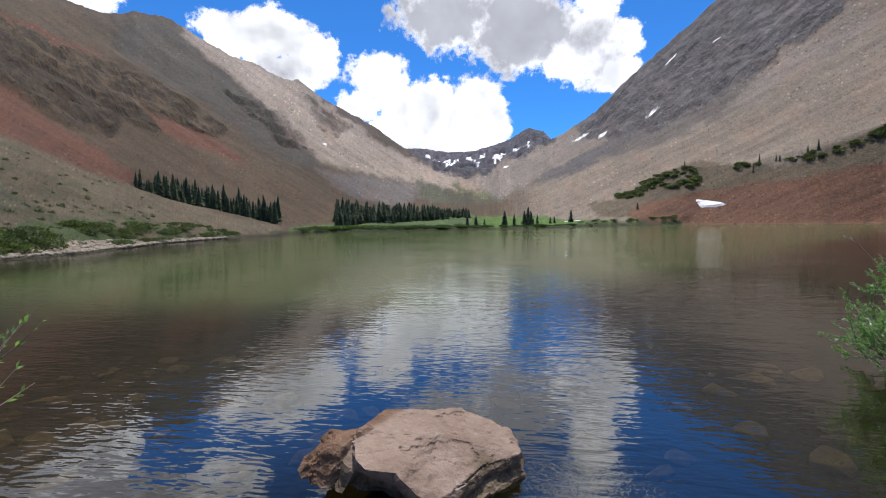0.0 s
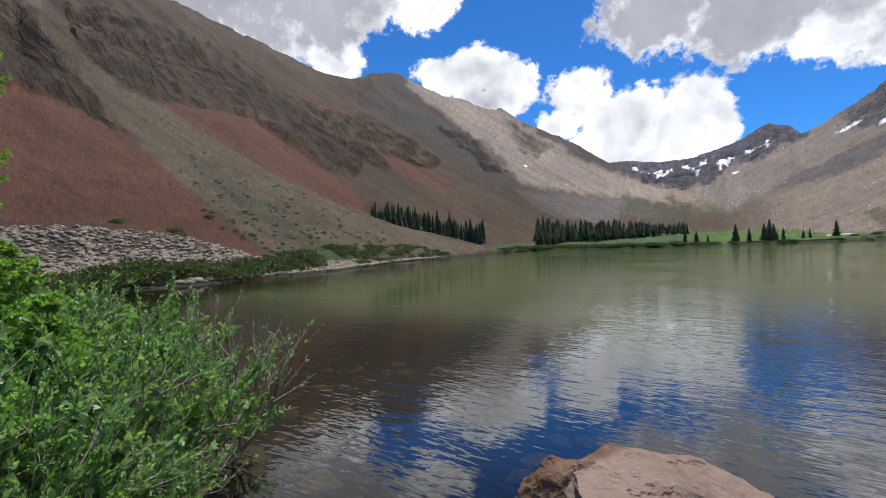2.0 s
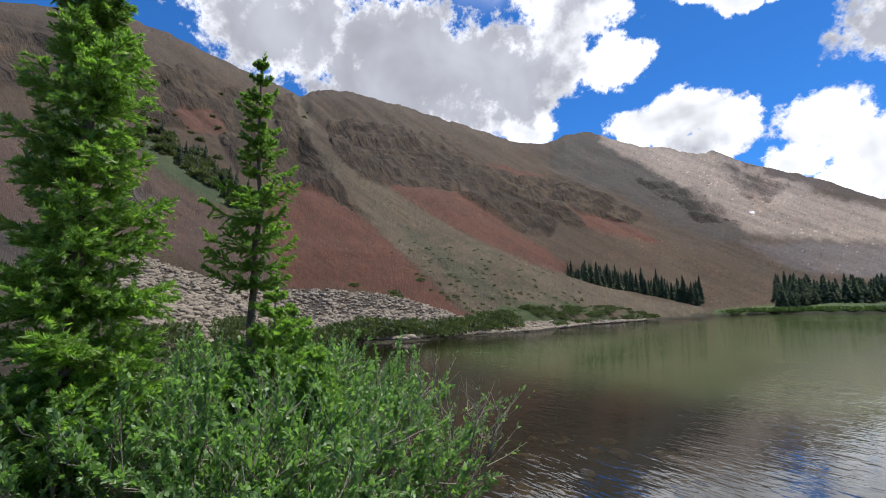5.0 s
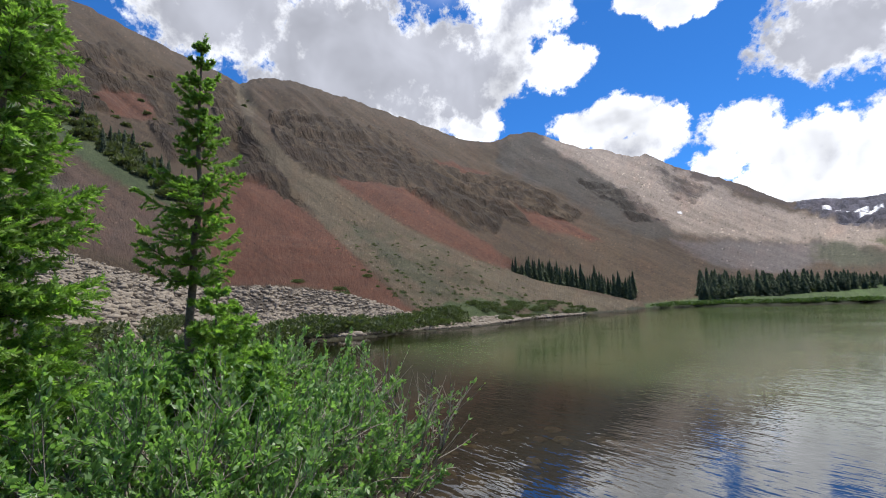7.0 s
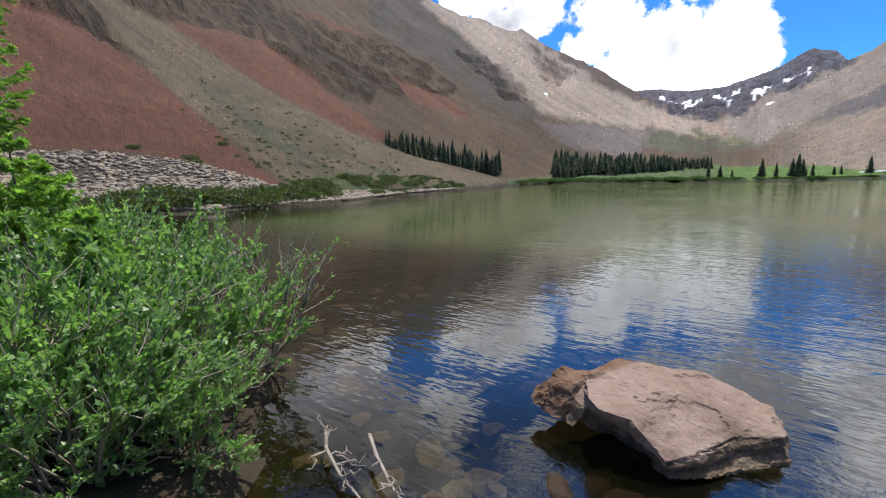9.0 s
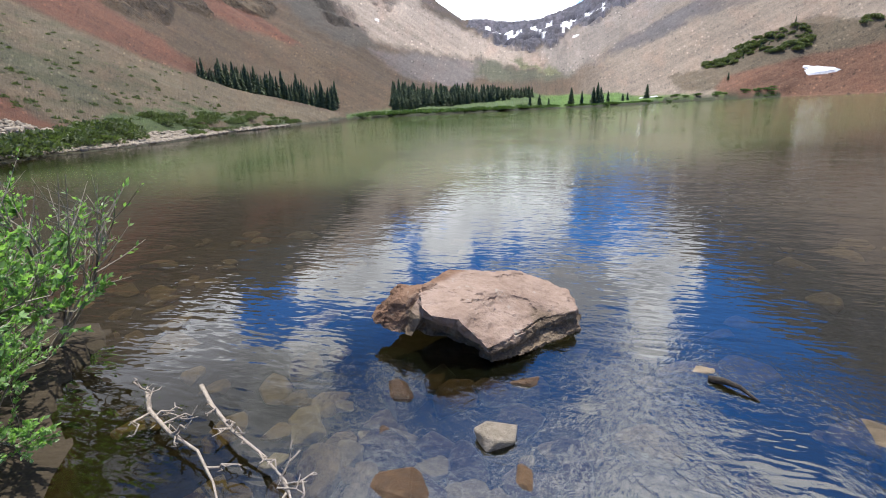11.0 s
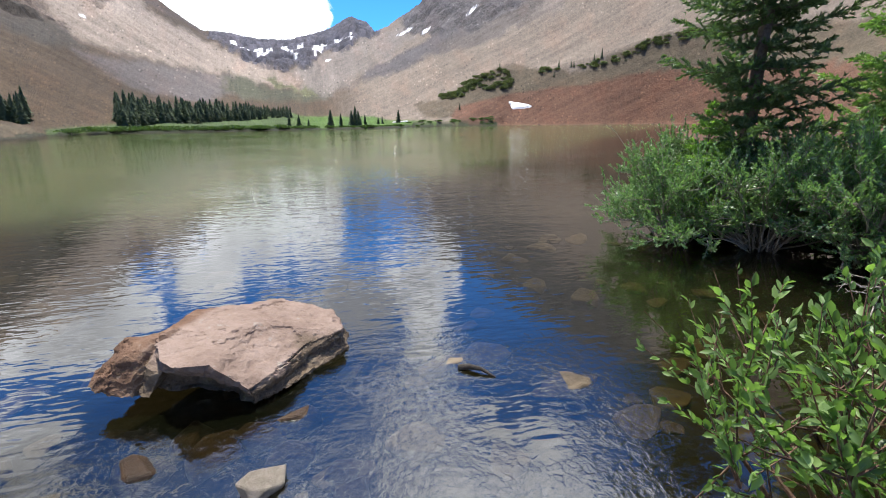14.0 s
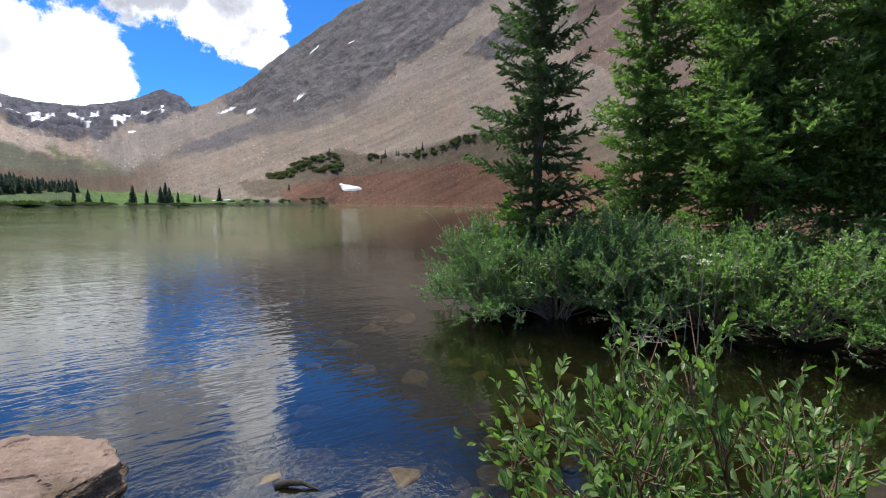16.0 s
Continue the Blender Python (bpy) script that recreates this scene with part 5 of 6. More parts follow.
def far_plants():
    rng = random.Random(9)
    # firs behind the moraine
    kinds = [far_conifer(60 + k, h, r, NEEDLE_FAR, "dark narrow subalpine fir in a row behind the moraine") for k, (h, r) in enumerate(((6.3, 1.15), (7.2, 1.25), (5.0, 1.05)))]
    rows = [[], [], []]
    for k in range(78):
        az = -45.2 + 14.2 * (k + rng.uniform(-0.4, 0.4)) / 77
        r = float(by_bearing(BENCH, az)) + rng.uniform(3, 11)
        x, y, z = at_bearing(az, r)
        rows[rng.randrange(3)].append((x, y, z - 0.3, rng.uniform(0, 360), rng.uniform(0.75, 1.1) * (0.62 if az < -43.6 else 1.0)))
    for kind, places in zip(kinds, rows):
        copies(kind, places, "row of firs behind the moraine")
    # the wood on the meadow: too many to count
    V, F, base = [], [], 0
    shapes = [spire(70 + k, h, r) for k, (h, r) in enumerate(((4.8, 1.4), (5.8, 1.55), (3.9, 1.35)))]
    for k in range(520):
        u = rng.uniform(0, 1)
        az = -24.3 + 17.2 * u
        r = 122 + 62 * u + 40 * rng.random() ** 1.3
        x, y, z = at_bearing(az, r)
        v, f = shapes[k % 3]
        s, t = rng.uniform(0.55, 1.3) * (0.75 + 0.25 * min(1, u / 0.1)) * (1.0 - 0.5 * max(0, u - 0.62) / 0.38), rng.uniform(0, 6.28)
        if u > 0.75 and rng.random() < 0.5:
            continue
        v = np.stack((v[:, 0] * math.cos(t) - v[:, 1] * math.sin(t), v[:, 0] * math.sin(t) + v[:, 1] * math.cos(t), v[:, 2]), -1)
        V.append(v * s + np.array([x, y, z - 0.3])), F.append(f + base)
        base += len(v)
    tagged(new("wood", mesh_of("wood", np.concatenate(V), np.concatenate(F), NEEDLE_FAR)), "dense dark spruce wood beyond the lake", "wood", kind="stuff")
    # single trees along the far bank: bearing, height
    one = far_conifer(80, 4.0, 1.15, NEEDLE_FAR, "small dark spruce standing alone on the far bank")
    two = far_conifer(81, 4.0, 0.95, NEEDLE_FAR, "small dark spruce standing alone on the far bank")
    spots = [(-2.6, 4.6), (-1.4, 3.6), (-0.1, 4.6), (0.35, 5.6), (0.7, 4.4), (1.5, 3.4), (3.1, 2.4), (3.6, 2.6), (5.6, 4.6), (13.2, 2.6), (-6.3, 3.2), (-7.4, 3.4), (-5.2, 2.2), (1.0, 2.4)]
    places = [[], []]
    for k, (az, h) in enumerate(spots):
        r = float(by_bearing(SHORE_R, az)) + (9 if az < 3 else 22)
        x, y, z = at_bearing(az, r)
        places[k % 2].append((x, y, z, 50 * k, h / 4.0))
    copies(one, places[0], "lone spruces on the far bank"), copies(two, places[1], "lone spruces on the far bank")
    # krummholz on the red bank
    low = clump(90, 2.8, 1.9, 320, 0.75, SCRUB, "low wind-bent spruce scrub on the red bank", "spruce_scrub")
    places = []
    for k in range(120):
        u = rng.uniform(0, 1)
        az = 10.9 + 8.6 * u
        top = np.interp(u, [0, 0.25, 0.5, 0.85, 1], [3.0, 3.9, 5.2, 6.1, 5.5])
        low_el = np.interp(u, [0, 0.25, 0.5, 0.85, 1], [2.6, 2.8, 3.6, 3.7, 3.9])
        r = up_the_slope(az, rng.uniform(low_el, top))
        places.append((*at_bearing(az, r, 0.2), rng.uniform(0, 360), rng.uniform(0.3, 0.85)))
    for k in range(95):
        u = rng.uniform(0, 1)
        az = (22.8 + 2.2 * u) if k < 10 else (26.4 + 17.5 * u ** 0.8)
        top = np.interp(az, [22.8, 24, 26.4, 28, 30, 32, 34.2, 40, 44], [6.0, 5.9, 6.0, 6.3, 6.9, 7.2, 8.3, 9.4, 9.4])
        r = up_the_slope(az, top - rng.uniform(0, 1.0) * (0.9 if az > 26.4 else 0.5))
        places.append((*at_bearing(az, r, 0.2), rng.uniform(0, 360), rng.uniform(0.25, 0.7)))
    copies(low, places, "scrub on the red bank")
    thin = far_conifer(92, 4.0, 0.7, NEEDLE_FAR, "thin spruce on the edge of the scree", "conifer")
    copies(thin, [(*at_bearing(az, up_the_slope(az, el), 0.2), 40 * k, s) for k, (az, el, s) in enumerate(tuple((12.6 + 0.33 * k, 2.6 + 0.15 * k + 0.5 * ((k * 7) % 5) / 5, 0.3 + 0.09 * ((k * 3) % 4)) for k in range(21)) + ((24.9, 5.9, 1.0), (26.3, 6.0, 0.7), (26.6, 6.0, 0.75), (28.8, 6.5, 0.9), (29.6, 6.8, 1.1), (24.4, 5.0, 0.7), (18.0, 6.0, 0.8), (16.4, 5.0, 0.7)))], "thin spruces on the red bank")
    # scrub on the mountain to the left
    scrub = clump(91, 3.0, 3.0, 420, 1.0, SCRUB, "dark conifer scrub high on the scree slope", "slope_scrub")
    places = []
    for k in range(60):
        u = rng.uniform(0, 1)
        az = -97 + 11.5 * u
        el = 20.2 - 7.0 * u + rng.uniform(-1.0, 1.3)
        places.append((*at_bearing(az, up_the_slope(az, el), 0.4), rng.uniform(0, 360), rng.uniform(0.4, 1.1)))
    for k in range(40):
        az = -100 + 22 * rng.random()
        places.append((*at_bearing(az, up_the_slope(az, rng.uniform(17, 26)), 0.4), rng.uniform(0, 360), rng.uniform(0.2, 0.6)))
    copies(scrub, places, "scrub on the scree slope")
    tall = far_conifer(93, 7.0, 1.5, NEEDLE_FAR, "small dark conifer in the scrub on the scree slope", "slope_conifer")
    places = []
    for k in range(34):
        u = rng.uniform(0, 1)
        az, el = -97 + 12 * u, 20.4 - 7.2 * u + rng.uniform(-1.1, 1.6)
        places.append((*at_bearing(az, up_the_slope(az, el), 0.3), rng.uniform(0, 360), rng.uniform(0.35, 1.0)))
    copies(tall, places, "conifers on the scree slope")
    # willows along the left shore
    sh = clump(95, 1.9, 1.0, 620, 0.26, SHORE_LEAF, "low dark green willow scrub along the stony shore", "willow_scrub")
    places = []
    for k in range(64):
        u = (k + rng.uniform(0, 1)) / 64
        x = np.interp(u, [0, 0.25, 0.5, 0.75, 1], [-22.5, -23.2, -24.2, -25.5, -26.8]) - rng.uniform(0.1, 2.2)
        y = np.interp(u, [0, 0.25, 0.5, 0.75, 1], [3.0, 8.0, 13.5, 18.0, 22.0])
        places.append((x, y, float(ground_z(x, y)) - 0.1, rng.uniform(0, 360), rng.uniform(0.4, 0.8)))
    for k in range(44):
        u = rng.uniform(0, 1)
        x = np.interp(u, [0, 0.5, 1], [-29, -33.5, -37.5]) - rng.uniform(0.1, 4.0)
        y = np.interp(u, [0, 0.5, 1], [27, 37, 53])
        places.append((x, y, float(ground_z(x, y)) - 0.1, rng.uniform(0, 360), rng.uniform(0.3, 0.65)))
    for k in range(34):
        u = (k + rng.uniform(0, 1)) / 34
        x, y = -23.5 + 11.5 * u, np.interp(u, [0, 0.55, 1], [3.6, 1.6, 0.6]) - rng.uniform(0.2, 2.4)
        places.append((x, y, float(ground_z(x, y)) - 0.1, rng.uniform(0, 360), rng.uniform(0.35, 0.6)))
    for x, y in ((-38, 12), (-36, 15), (-41, 20), (-33, 14)):
        places.append((x, y, float(ground_z(x, y)) - 0.1, rng.uniform(0, 360), 0.42))
    copies(sh, places, "willow scrub along the shore")
    # brush along the brink of the meadow
    brush = clump(97, 2.3, 0.9, 420, 0.36, BRUSH, "dark green willow brush along the edge of the meadow", "willow_brush")
    places = []
    for k in range(170):
        az = -28.5 + 46 * rng.random()
        ring = np.arange(70, 215, 0.5)
        gap = side_of(LAKE, CX + ring * math.sin(radians(az)), CY + ring * math.cos(radians(az)))
        r = float(ring[np.nonzero(gap > 0)[0][-1]]) + rng.uniform(0.8, 6.0)
        places.append((*at_bearing(az, r, 0.1), rng.uniform(0, 360), rng.uniform(0.5, 1.0) * (1.0 if az < -8 else 0.75)))
    copies(brush, places, "willow brush along the meadow")
    # specks of scrub over the moraine
    dot = clump(96, 1.3, 0.9, 150, 0.36, SHORE_LEAF, "small dark juniper mat on the bouldery moraine", "juniper_mat")
    places = []
    while len(places) < 280:
        az, el = rng.uniform(-68, -42), rng.uniform(-1.0, 12)
        if el > (-az - 42) * 0.42 + 2.5 or el < (-az - 58) * 0.75 - 1.0:
            continue
        r = up_the_slope(az, el)
        places.append((*at_bearing(az, r, 0.1), rng.uniform(0, 360), rng.uniform(0.08, 0.3)))
    copies(dot, places, "juniper on the moraine")


def white_flower():
    """A tall stalk with a flat head of small white flowers."""
    rng = np.random.default_rng(7)
    plant = thing("white_flower", Matrix(), "tall white-flowered herb among the willows", "flower")
    part("stalk", mesh_of("stalk", *tubes([[(np.array([0, 0, -0.1]), 0.006), (np.array([0.02, 0, 0.5]), 0.005), (np.array([0, 0.02, 1.0]), 0.004)]], 5), TWIG), plant)
    n = 90
    a, c = rng.uniform(0, 6.283, n), 0.075 * rng.uniform(0, 1, n) ** 0.5
    at = np.stack((np.cos(a) * c, 0.02 + np.sin(a) * c, 1.0 + 0.03 - c * 0.3 + rng.normal(0, 0.008, n)), -1)
    way = np.stack((rng.normal(0, 1, n), rng.normal(0, 1, n), rng.uniform(0.2, 1.0, n)), -1)
    ln = rng.uniform(0.012, 0.02, n)
    part("flower_head", mesh_of("flower_head", *leaves(rng, at, way, ln, ln * 0.8), FLOWER), plant, "flat white flower head")
    copies(plant, [(5.55, 2.62, 0.05, 0, 0.92), (5.62, 2.5, 0.05, 90, 0.86), (5.5, 2.45, 0.05, 200, 0.9), (5.75, 2.42, 0.05, 20, 0.95), (5.7, 2.2, 0.05, 50, 0.85)], "white flowers in the thicket")


near_plants()
white_flower()
far_plants()

# ---- rocks, stones, driftwood, snow ----
def stone_mesh(name, seed, mat, flat=0.6, cuts=1):
    """An angular stone about one across: a hull of scattered points, chipped and slightly rounded."""
    rng = random.Random(seed)
    bm = bmesh.new()
    for _ in range(22):
        v = Vector((rng.gauss(0, 1), rng.gauss(0, 1), rng.gauss(0, 1))).normalized() * rng.uniform(0.8, 1.1)
        bm.verts.new((v.x * 0.5, v.y * rng.uniform(0.36, 0.42), max(-0.3, min(0.34, v.z * 0.5)) * flat))
    bmesh.ops.convex_hull(bm, input=bm.verts)
    bmesh.ops.delete(bm, geom=[v for v in bm.verts if not v.link_faces], context="VERTS")
    bmesh.ops.dissolve_limit(bm, angle_limit=0.25, verts=bm.verts, edges=bm.edges)
    if cuts:
        bmesh.ops.bevel(bm, geom=list(bm.edges), offset=0.02, segments=1, affect="EDGES")
    bmesh.ops.triangulate(bm, faces=bm.faces)
    me = bpy.data.meshes.new(name)
    bm.to_mesh(me)
    bm.free()
    me.materials.append(mat)
    return me


def boulder():
    """The big flat-topped rock: a tilted slab with an undercut front, and a block split off its end, standing on the lake bed."""
    top = [(-0.62, 2.45, 0.32), (-0.66, 2.56, 0.325), (-0.58, 2.92, 0.31), (-0.31, 3.04, 0.285), (-0.07, 3.17, 0.245), (0.16, 3.12, 0.2), (0.35, 2.93, 0.155), (0.36, 2.78, 0.14),
           (0.15, 2.6, 0.15), (0.06, 2.41, 0.14), (-0.11, 2.17, 0.13), (-0.2, 2.19, 0.2), (-0.3, 2.23, 0.265), (-0.45, 2.17, 0.3), (-0.54, 2.25, 0.305)]
    low = [(-0.68, 2.3, 0.11), (-0.8, 2.6, 0.05), (-0.6, 2.98, 0.0), (-0.33, 3.12, -0.02), (-0.07, 3.24, -0.02), (0.2, 3.18, -0.02), (0.4, 2.98, -0.02), (0.38, 2.75, -0.02),
           (0.23, 2.55, -0.01), (0.09, 2.34, 0.02), (-0.09, 2.16, 0.03), (-0.22, 2.28, 0.01), (-0.36, 2.36, 0.0), (-0.49, 2.38, 0.01), (-0.6, 2.36, 0.04)]
    block = [(-0.83, 2.54, 0.33), (-0.55, 2.62, 0.31), (-0.56, 2.44, 0.3), (-0.75, 2.38, 0.285), (-0.93, 2.41, 0.2), (-0.94, 2.35, 0.15), (-0.85, 2.29, 0.1), (-0.62, 2.24, 0.085), (-0.56, 2.28, 0.2),
             (-0.75, 2.72, 0.08), (-0.6, 2.8, 0.1), (-0.9, 2.5, 0.13)]
    cx, cy = -0.15, 2.68
    bm = bmesh.new()
    rings = [[bm.verts.new((cx + (x - cx) * f, cy + (y - cy) * f, 0.265 + (z - 0.265) * f)) for x, y, z in top] for f in (0.4, 0.75, 1.0)]
    # under the lip the front is hollowed out; elsewhere the side goes straight down
    for f, sink, hollow in ((0.3, 0.32, 0.0), (0.5, 0.6, 1.0), (1.0, 1.0, 0.35)):
        ring = []
        for i, (a, b) in enumerate(zip(top, low)):
            h = hollow * (0.13 if i in (11, 12, 13, 14) else 0.07 if i in (0, 10) else 0.0)
            to = Vector((cx - a[0], cy + 0.1 - a[1])).normalized() * h
            ring.append(bm.verts.new((a[0] + (b[0] - a[0]) * f + to.x, a[1] + (b[1] - a[1]) * f + to.y, a[2] + (b[2] - a[2]) * sink)))
        rings.append(ring)
    rings.append([bm.verts.new((cx + (x - cx) * 0.5, cy + 0.14 + (y - cy) * 0.42, min(z, 0.03) - 0.02)) for x, y, z in low])
    rings.append([bm.verts.new((cx + (x - cx) * 0.46, cy + 0.15 + (y - cy) * 0.4, -0.6)) for x, y, z in low])
    crown = bm.verts.new((cx, cy, 0.268))
    n = len(top)
    for i in range(n):
        bm.faces.new((crown, rings[0][i], rings[0][(i + 1) % n]))
        for a, b in zip(rings, rings[1:]):
            bm.faces.new((a[i], b[i], b[(i + 1) % n], a[(i + 1) % n]))
    hull = [bm.verts.new(p) for p in block]
    bmesh.ops.convex_hull(bm, input=hull)
    bmesh.ops.triangulate(bm, faces=bm.faces)
    for k in range(4):
        long = [ed for ed in bm.edges if ed.calc_length() > 0.02]
        bmesh.ops.subdivide_edges(bm, edges=long, cuts=1)
        bmesh.ops.triangulate(bm, faces=bm.faces)
    bmesh.ops.recalc_face_normals(bm, faces=bm.faces)
    bm.normal_update()
    for v in bm.verts:
        p, up = v.co, v.normal.z
        side = 1 - abs(up)
        # bedding planes step the sides, thin sheets have come off the top, the lips are broken
        bed = p.z * 16 + noise.noise((p.x * 2.0, p.y * 2.0, 1.0)) * 1.5
        strata = ((noise.cell((math.floor(bed), p.x * 1.2, p.y * 1.2)) - 0.5) * 0.034 + noise.noise((p.x * 9.0, p.y * 9.0, p.z * 30.0)) * 0.016) * side
        lump = noise.fractal((p.x * 3.4, p.y * 3.4, p.z * 4.5), 0.75, 2.2, 6) * (0.042 - 0.028 * max(0.0, up))
        u, w = p.x * 0.9 + p.y * 0.4, p.y * 0.9 - p.x * 0.4
        sheet = noise.fractal((u * 2.2 + 9, w * 4.0, 3.0), 0.8, 2.2, 5)
        ragged = noise.fractal((p.x * 6.0 + 3, p.y * 6.0, 2.0), 0.7, 2.1, 4) * 0.03 * side
        flake = -0.009 * (sheet > 0.3) - 0.004 * (noise.fractal((u * 9.0, w * 15.0, 5.0), 0.8, 2.0, 3) > 0.35)
        # the joint where the end block has split off
        joint = math.exp(-((p.x + 0.63 - 0.35 * (p.y - 2.45)) / 0.016) ** 2) * -0.035 * (p.y < 2.62)
        v.co += v.normal * (strata + ragged + lump + joint + flake * max(0.0, up))
    me = bpy.data.meshes.new("boulder")
    bm.to_mesh(me)
    bm.free()
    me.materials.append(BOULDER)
    tagged(new("boulder", me), "large flat-topped pinkish brown boulder standing in the shallows", "boulder")


def stones():
    rng = random.Random(12)
    wet = [stone_mesh("stone", 240 + k, WETSTONE, 0.6) for k in range(5)]
    bed = [stone_mesh("stone", 200 + k, BEDSTONE, 0.42) for k in range(8)]
    pale = [stone_mesh("stone", 300 + k, PALESTONE, 0.55) for k in range(6)]

    def lay(me, x, y, size, turn, up=0.3, label="brown angular stone lying under clear shallow water", group="stones on the lake bed", z=None, tip=0):
        ob = new("stone", me)
        zz = (min(float(ground_z(x, y)), -0.02 - 0.2 * size) if z is None else z) + size * 0.12 * up
        ob.matrix_basis = pose(x, y, zz, tip, tip * 0.6, turn) @ Matrix.Diagonal((size, size, size, 1))
        return tagged(ob, label, "stone", group)
    # those that stand out by the boulder: x, y, size, height
    lay(pale[0], 0.05, 1.62, 0.24, 20, z=0.0, label="pale square stone standing out of the water", tip=8)
    for x, y, s, z in ((-0.06, 1.5, 0.3, -0.08), (-0.24, 1.95, 0.34, -0.075), (0.1, 2.13, 0.34, -0.07), (-0.42, 2.1, 0.3, -0.1), (-0.05, 2.02, 0.3, -0.085), (-0.52, 1.85, 0.34, -0.06), (-0.47, 1.5, 0.36, -0.09), (-0.25, 1.24, 0.36, -0.06), (0.2, 1.42, 0.22, -0.04),
                       (-0.7, 1.28, 0.36, -0.09), (0.12, 1.87, 0.3, -0.09), (0.42, 1.55, 0.25, -0.08), (1.02, 2.5, 0.4, -0.07), (1.32, 2.6, 0.36, -0.08), (0.75, 1.85, 0.36, -0.1), (-0.95, 1.75, 0.3, -0.12), (1.7, 2.1, 0.4, -0.06)):
        lay((wet[rng.randrange(5)] if y < 2.2 and abs(x) < 0.6 else bed[rng.randrange(8)]), x, y, s, rng.uniform(0, 360), z=z, tip=rng.uniform(-14, 14))
    n = 0
    while n < 170:
        x, y = rng.uniform(-5.5, 4.6), 0.85 + 5.6 * rng.random() ** 1.5
        if side_of(LAKE, np.array([x]), np.array([y]))[0] < 0.05 or (-1.1 < x < 0.35 and 1.78 < y < 3.0):
            continue
        n += 1
        lay(bed[rng.randrange(8)], x, y, rng.uniform(0.12, 0.42) * (0.8 + 0.06 * y), rng.uniform(0, 360), tip=rng.uniform(-10, 10))
    # flat stones crowded in the clear shallows in front of the boulder
    for k in range(60):
        x, y, s = rng.uniform(-1.1, 0.6), rng.uniform(0.85, 1.75), rng.uniform(0.1, 0.28)
        lay((bed + bed + wet + pale)[rng.randrange(27)], x, y, s, rng.uniform(0, 360), z=-0.035 - 0.22 * s - rng.uniform(0, 0.03), tip=rng.uniform(-8, 8))
    # pebbles along the near bank
    for k in range(90):
        x, y = rng.uniform(1.0, 2.4), rng.uniform(0.5, 1.3)
        lay((bed + pale)[rng.randrange(14)], x, y, rng.uniform(0.04, 0.13), rng.uniform(0, 360), z=float(ground_z(x, y)), label="small brown stone on the muddy bank", group="pebbles on the near bank")
    # loose stone of the left shore, too many to count
    V, F, base = [], [], 0
    nrng = np.random.default_rng(5)
    shapes = []
    for me in [stone_mesh("stone", 320 + k, PALESTONE, 0.7, 0) for k in range(6)]:
        v = np.empty(len(me.vertices) * 3, np.float32)
        me.vertices.foreach_get("co", v)
        f = np.empty(len(me.polygons) * 3, np.int32)
        me.polygons.foreach_get("vertices", f)
        shapes.append((v.reshape(-1, 3), f.reshape(-1, 3)))
    N = 15000
    az = -98 + 62 * nrng.random(N)
    r = by_bearing(SHORE_R, az) * (1.0 + 0.02) + (2 + 34 * nrng.random(N) ** 1.3) * (0.3 + 0.7 * (1 - smooth(az, -66, -52)))
    x, y = CX + r * np.sin(np.radians(az)), CY + r * np.cos(np.radians(az))
    zz = ground_z(x, y)
    for k in range(N):
        if zz[k] < 0.0 or r[k] < 18 or math.degrees(math.atan2(zz[k] - EYE_H, r[k])) > np.interp(az[k], [-105, -97.7, -93.2, -88.1, -82.4, -78, -72.2, -66.7, -61, -57.4, -30], [8.5, 7.4, 5.7, 4.0, 2.8, 3.1, 2.7, 1.9, 0.0, -1.6, -1.4]):
            continue
        v, f = shapes[k % len(shapes)]
        s, t = nrng.uniform(0.16, 0.5) * (1.6 if nrng.random() < 0.08 else 1.0), nrng.uniform(0, 6.28)
        c, sn = math.cos(t), math.sin(t)
        e = nrng.uniform(-0.7, 0.7)
        vy, vz = v[:, 1] * math.cos(e) - v[:, 2] * math.sin(e), v[:, 1] * math.sin(e) + v[:, 2] * math.cos(e)
        w = np.stack((v[:, 0] * c - vy * sn, v[:, 0] * sn + vy * c, vz), -1) * s
        V.append(w + np.array([x[k], y[k], zz[k] + 0.03]))
        F.append(f + base)
        base += len(v)
    me = mesh_of("shore_rubble", np.concatenate(V), np.concatenate(F), PALESTONE)
    tagged(new("shore_rubble", me), "pale angular rubble along the foot of the scree", "rubble", kind="stuff")


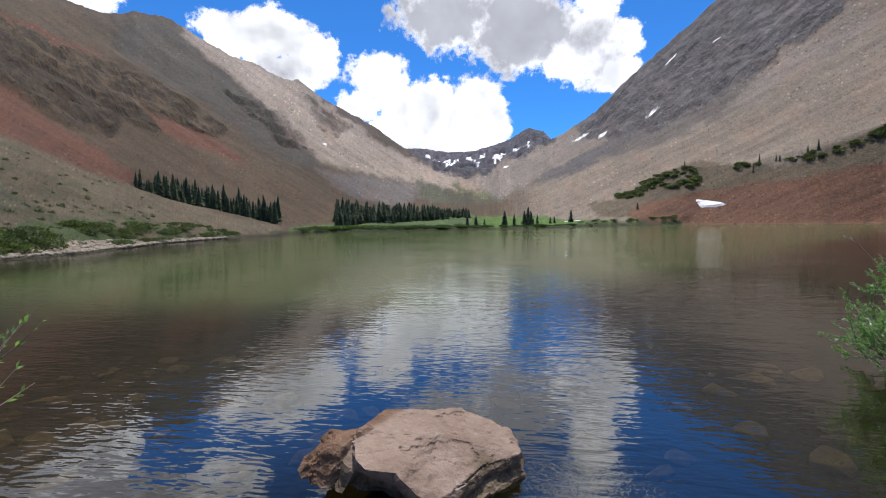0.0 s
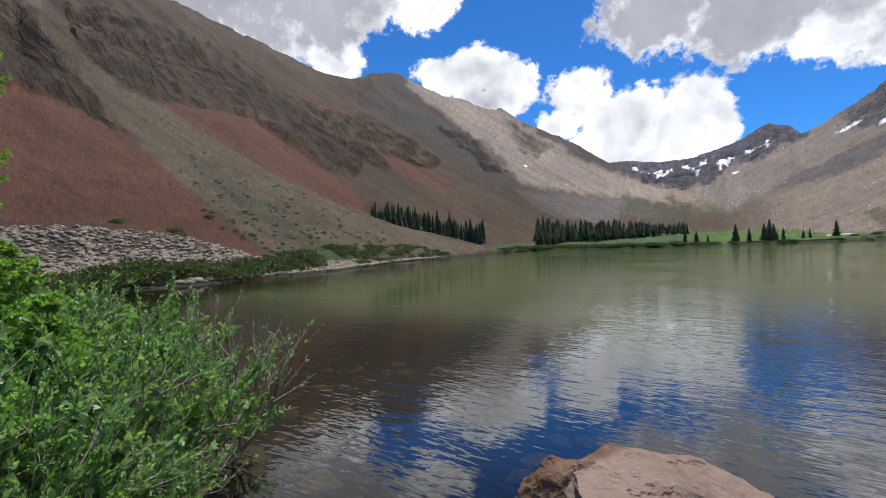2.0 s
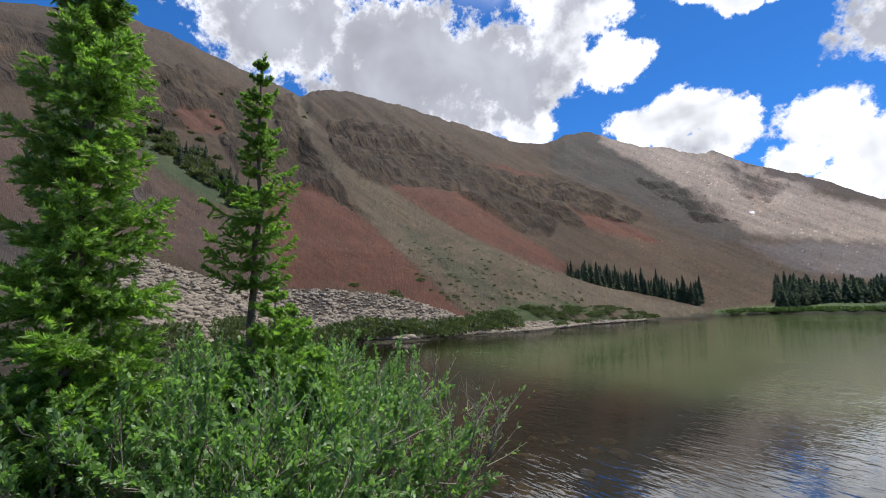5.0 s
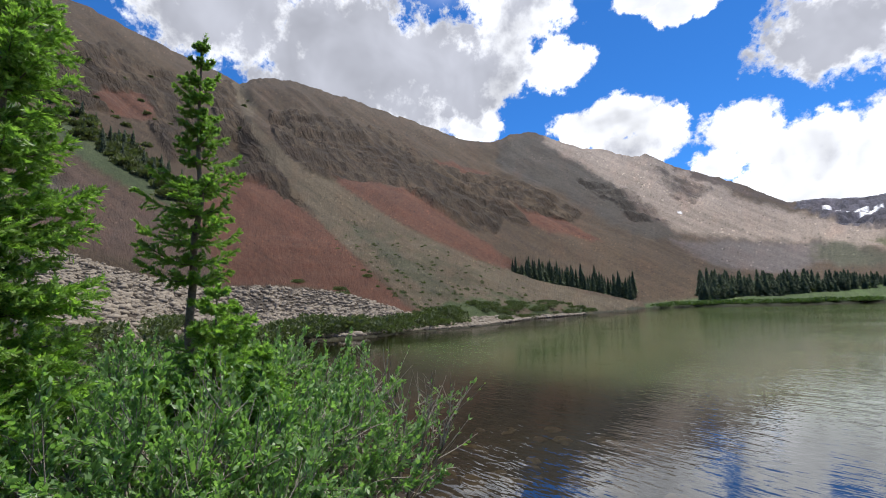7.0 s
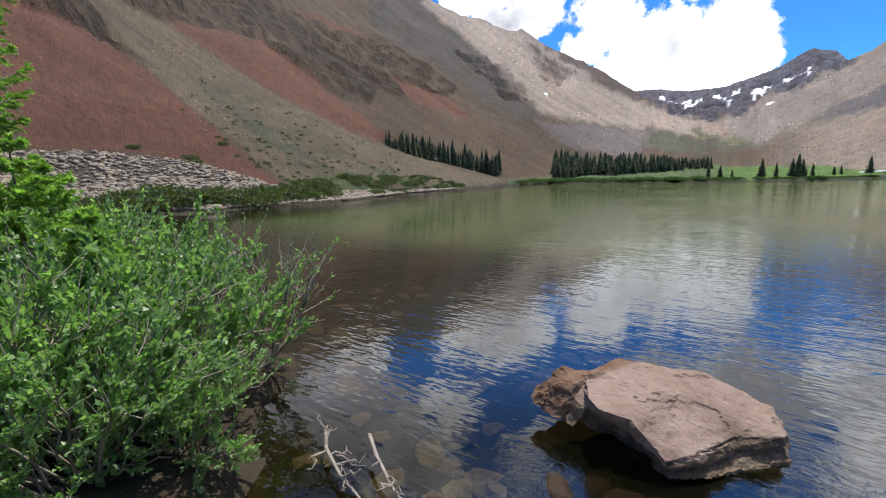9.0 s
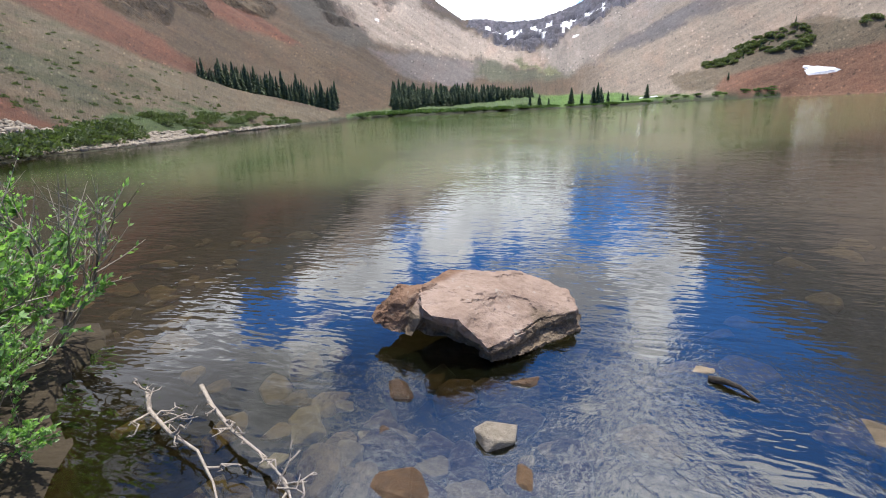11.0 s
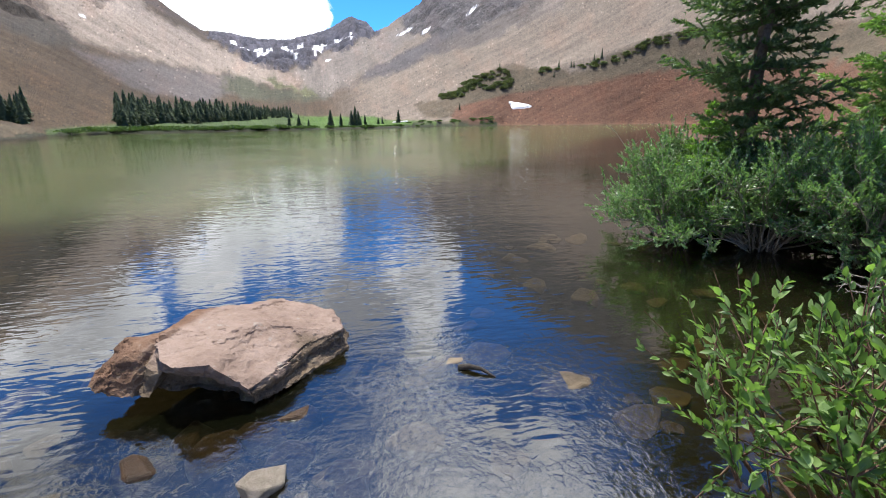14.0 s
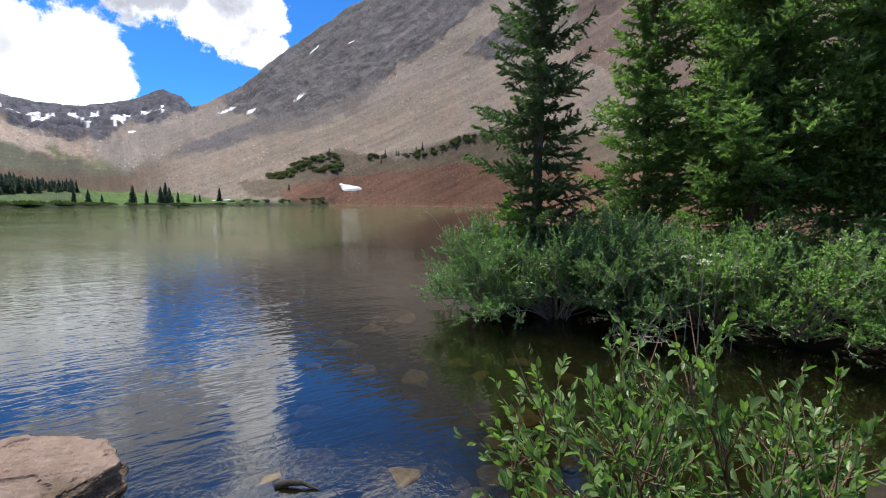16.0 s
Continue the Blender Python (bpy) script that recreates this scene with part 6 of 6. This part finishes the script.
def driftwood():
    def twiggy(name, spine, radius, label, mat, seed, fork=9, reach=0.28):
        rg = random.Random(seed)
        pts = [Vector(p) for p in spine]
        paths = [[(np.array(p), radius * (1 - 0.75 * k / (len(pts) - 1))) for k, p in enumerate(pts)]]
        for _ in range(fork):
            k = rg.randrange(0, len(pts) - 1)
            p = pts[k].lerp(pts[k + 1], rg.random())
            d = ((pts[k + 1] - pts[k]).normalized() + Vector((rg.gauss(0, 0.8), rg.gauss(0, 0.8), rg.uniform(0.0, 0.7)))).normalized()
            ln = reach * rg.uniform(0.4, 1.1)
            e = p + d * ln
            crook = [p] + [p.lerp(e, f) + Vector((rg.gauss(0, 0.12), rg.gauss(0, 0.12), rg.gauss(0.04, 0.06))) * ln for f in (0.3, 0.6, 0.85)] + [e]
            paths.append([(np.array(q), radius * (0.55 - 0.1 * i)) for i, q in enumerate(crook)])
            for i in (1, 2, 3):
                d2 = (d + Vector((rg.gauss(0, 0.9), rg.gauss(0, 0.9), rg.gauss(0.2, 0.5)))).normalized() * ln * rg.uniform(0.15, 0.4)
                bend = Vector((rg.gauss(0, 0.25), rg.gauss(0, 0.25), rg.gauss(0, 0.25))) * d2.length
                paths.append([(np.array(crook[i]), radius * 0.3), (np.array(crook[i] + d2 * 0.5 + bend), radius * 0.24), (np.array(crook[i] + d2), radius * 0.14)])
        ob = thing(name, Matrix(), label, "branch")
        part("wood", mesh_of("wood", *tubes(paths, 6), mat, (), True), ob)
    twiggy("dead_branch", [(-1.78, 1.36, 0.1), (-1.62, 1.24, 0.1), (-1.42, 1.17, 0.07), (-1.2, 1.12, 0.06), (-1.02, 1.02, 0.03), (-0.8, 0.85, 0.05)], 0.013, "bleached dead branch lying in the shallows", DEADWOOD, 3, 11, 0.22)
    twiggy("dead_branch", [(-1.5, 1.45, 0.12), (-1.35, 1.36, 0.1), (-1.12, 1.25, 0.08), (-0.9, 1.18, 0.06), (-0.72, 1.1, 0.04), (-0.5, 0.9, 0.05)], 0.013, "bleached forked dead branch lying in the shallows", DEADWOOD, 5, 12, 0.2)
    twiggy("driftwood_stick", [(1.08, 2.36, 0.0), (1.14, 2.32, 0.025), (1.2, 2.28, 0.025), (1.27, 2.21, 0.0)], 0.024, "dark wet stick stuck in the outlet", DARKWOOD, 8, 1, 0.05)
    twiggy("dead_branch", [(4.55, 5.15, 0.3), (4.3, 5.3, 0.75), (4.12, 5.45, 1.1), (4.0, 5.6, 1.35)], 0.008, "thin bare dead branch leaning out of the bush", TWIG, 11, 4, 0.22)
    twiggy("dead_branch", [(5.3, 2.9, 0.15), (4.6, 2.55, 0.14), (4.0, 2.2, 0.02)], 0.012, "thin bare branch trailing to the water", TWIG, 14, 9, 0.4)


def snow_banks():
    def patch(az0, az1, el, r0, thick, label, seed, flat=0.3):
        rng = random.Random(seed)
        n, bm = 26, bmesh.new()
        x, y, z = at_bearing((az0 + az1) / 2, r0)
        wide = radians(az1 - az0) * r0 / 2
        top = bm.verts.new((0, 0, thick))
        a, b = [], []
        right = Vector((math.cos(radians((az0 + az1) / 2)), -math.sin(radians((az0 + az1) / 2)), 0))
        ahead = Vector((math.sin(radians((az0 + az1) / 2)), math.cos(radians((az0 + az1) / 2)), 0))
        for k in range(n):
            t = 6.2832 * k / n
            w = 1 + 0.18 * math.sin(3 * t + seed) + rng.uniform(-0.12, 0.12)
            for f, ring, h in ((0.7, a, thick * 0.9), (1.0, b, -0.3)):
                p = right * math.cos(t) * wide * w * f + ahead * math.sin(t) * wide * flat * 2.2 * w * f
                gx, gy = x + p.x, y + p.y
                ring.append(bm.verts.new((p.x, p.y, float(ground_z(gx, gy)) - z + h)))
        for k in range(n):
            bm.faces.new((top, a[k], a[(k + 1) % n]))
            bm.faces.new((a[k], b[k], b[(k + 1) % n], a[(k + 1) % n]))
        bmesh.ops.recalc_face_normals(bm, faces=bm.faces)
        me = bpy.data.meshes.new("snow_bank")
        bm.to_mesh(me)
        bm.free()
        me.materials.append(SNOW)
        ob = new("snow_bank", me)
        ob.matrix_basis = pose(x, y, z)
        tagged(ob, label, "snow bank")
    patch(19.0, 21.9, 1.8, 202, 0.7, "dirty white remnant of snow on the red bank", 1, 0.2)
    patch(4.7, 6.7, 0.1, 172, 0.5, "thin strip of old snow by the far shore", 2, 0.2)


boulder()
stones()
driftwood()
snow_banks()
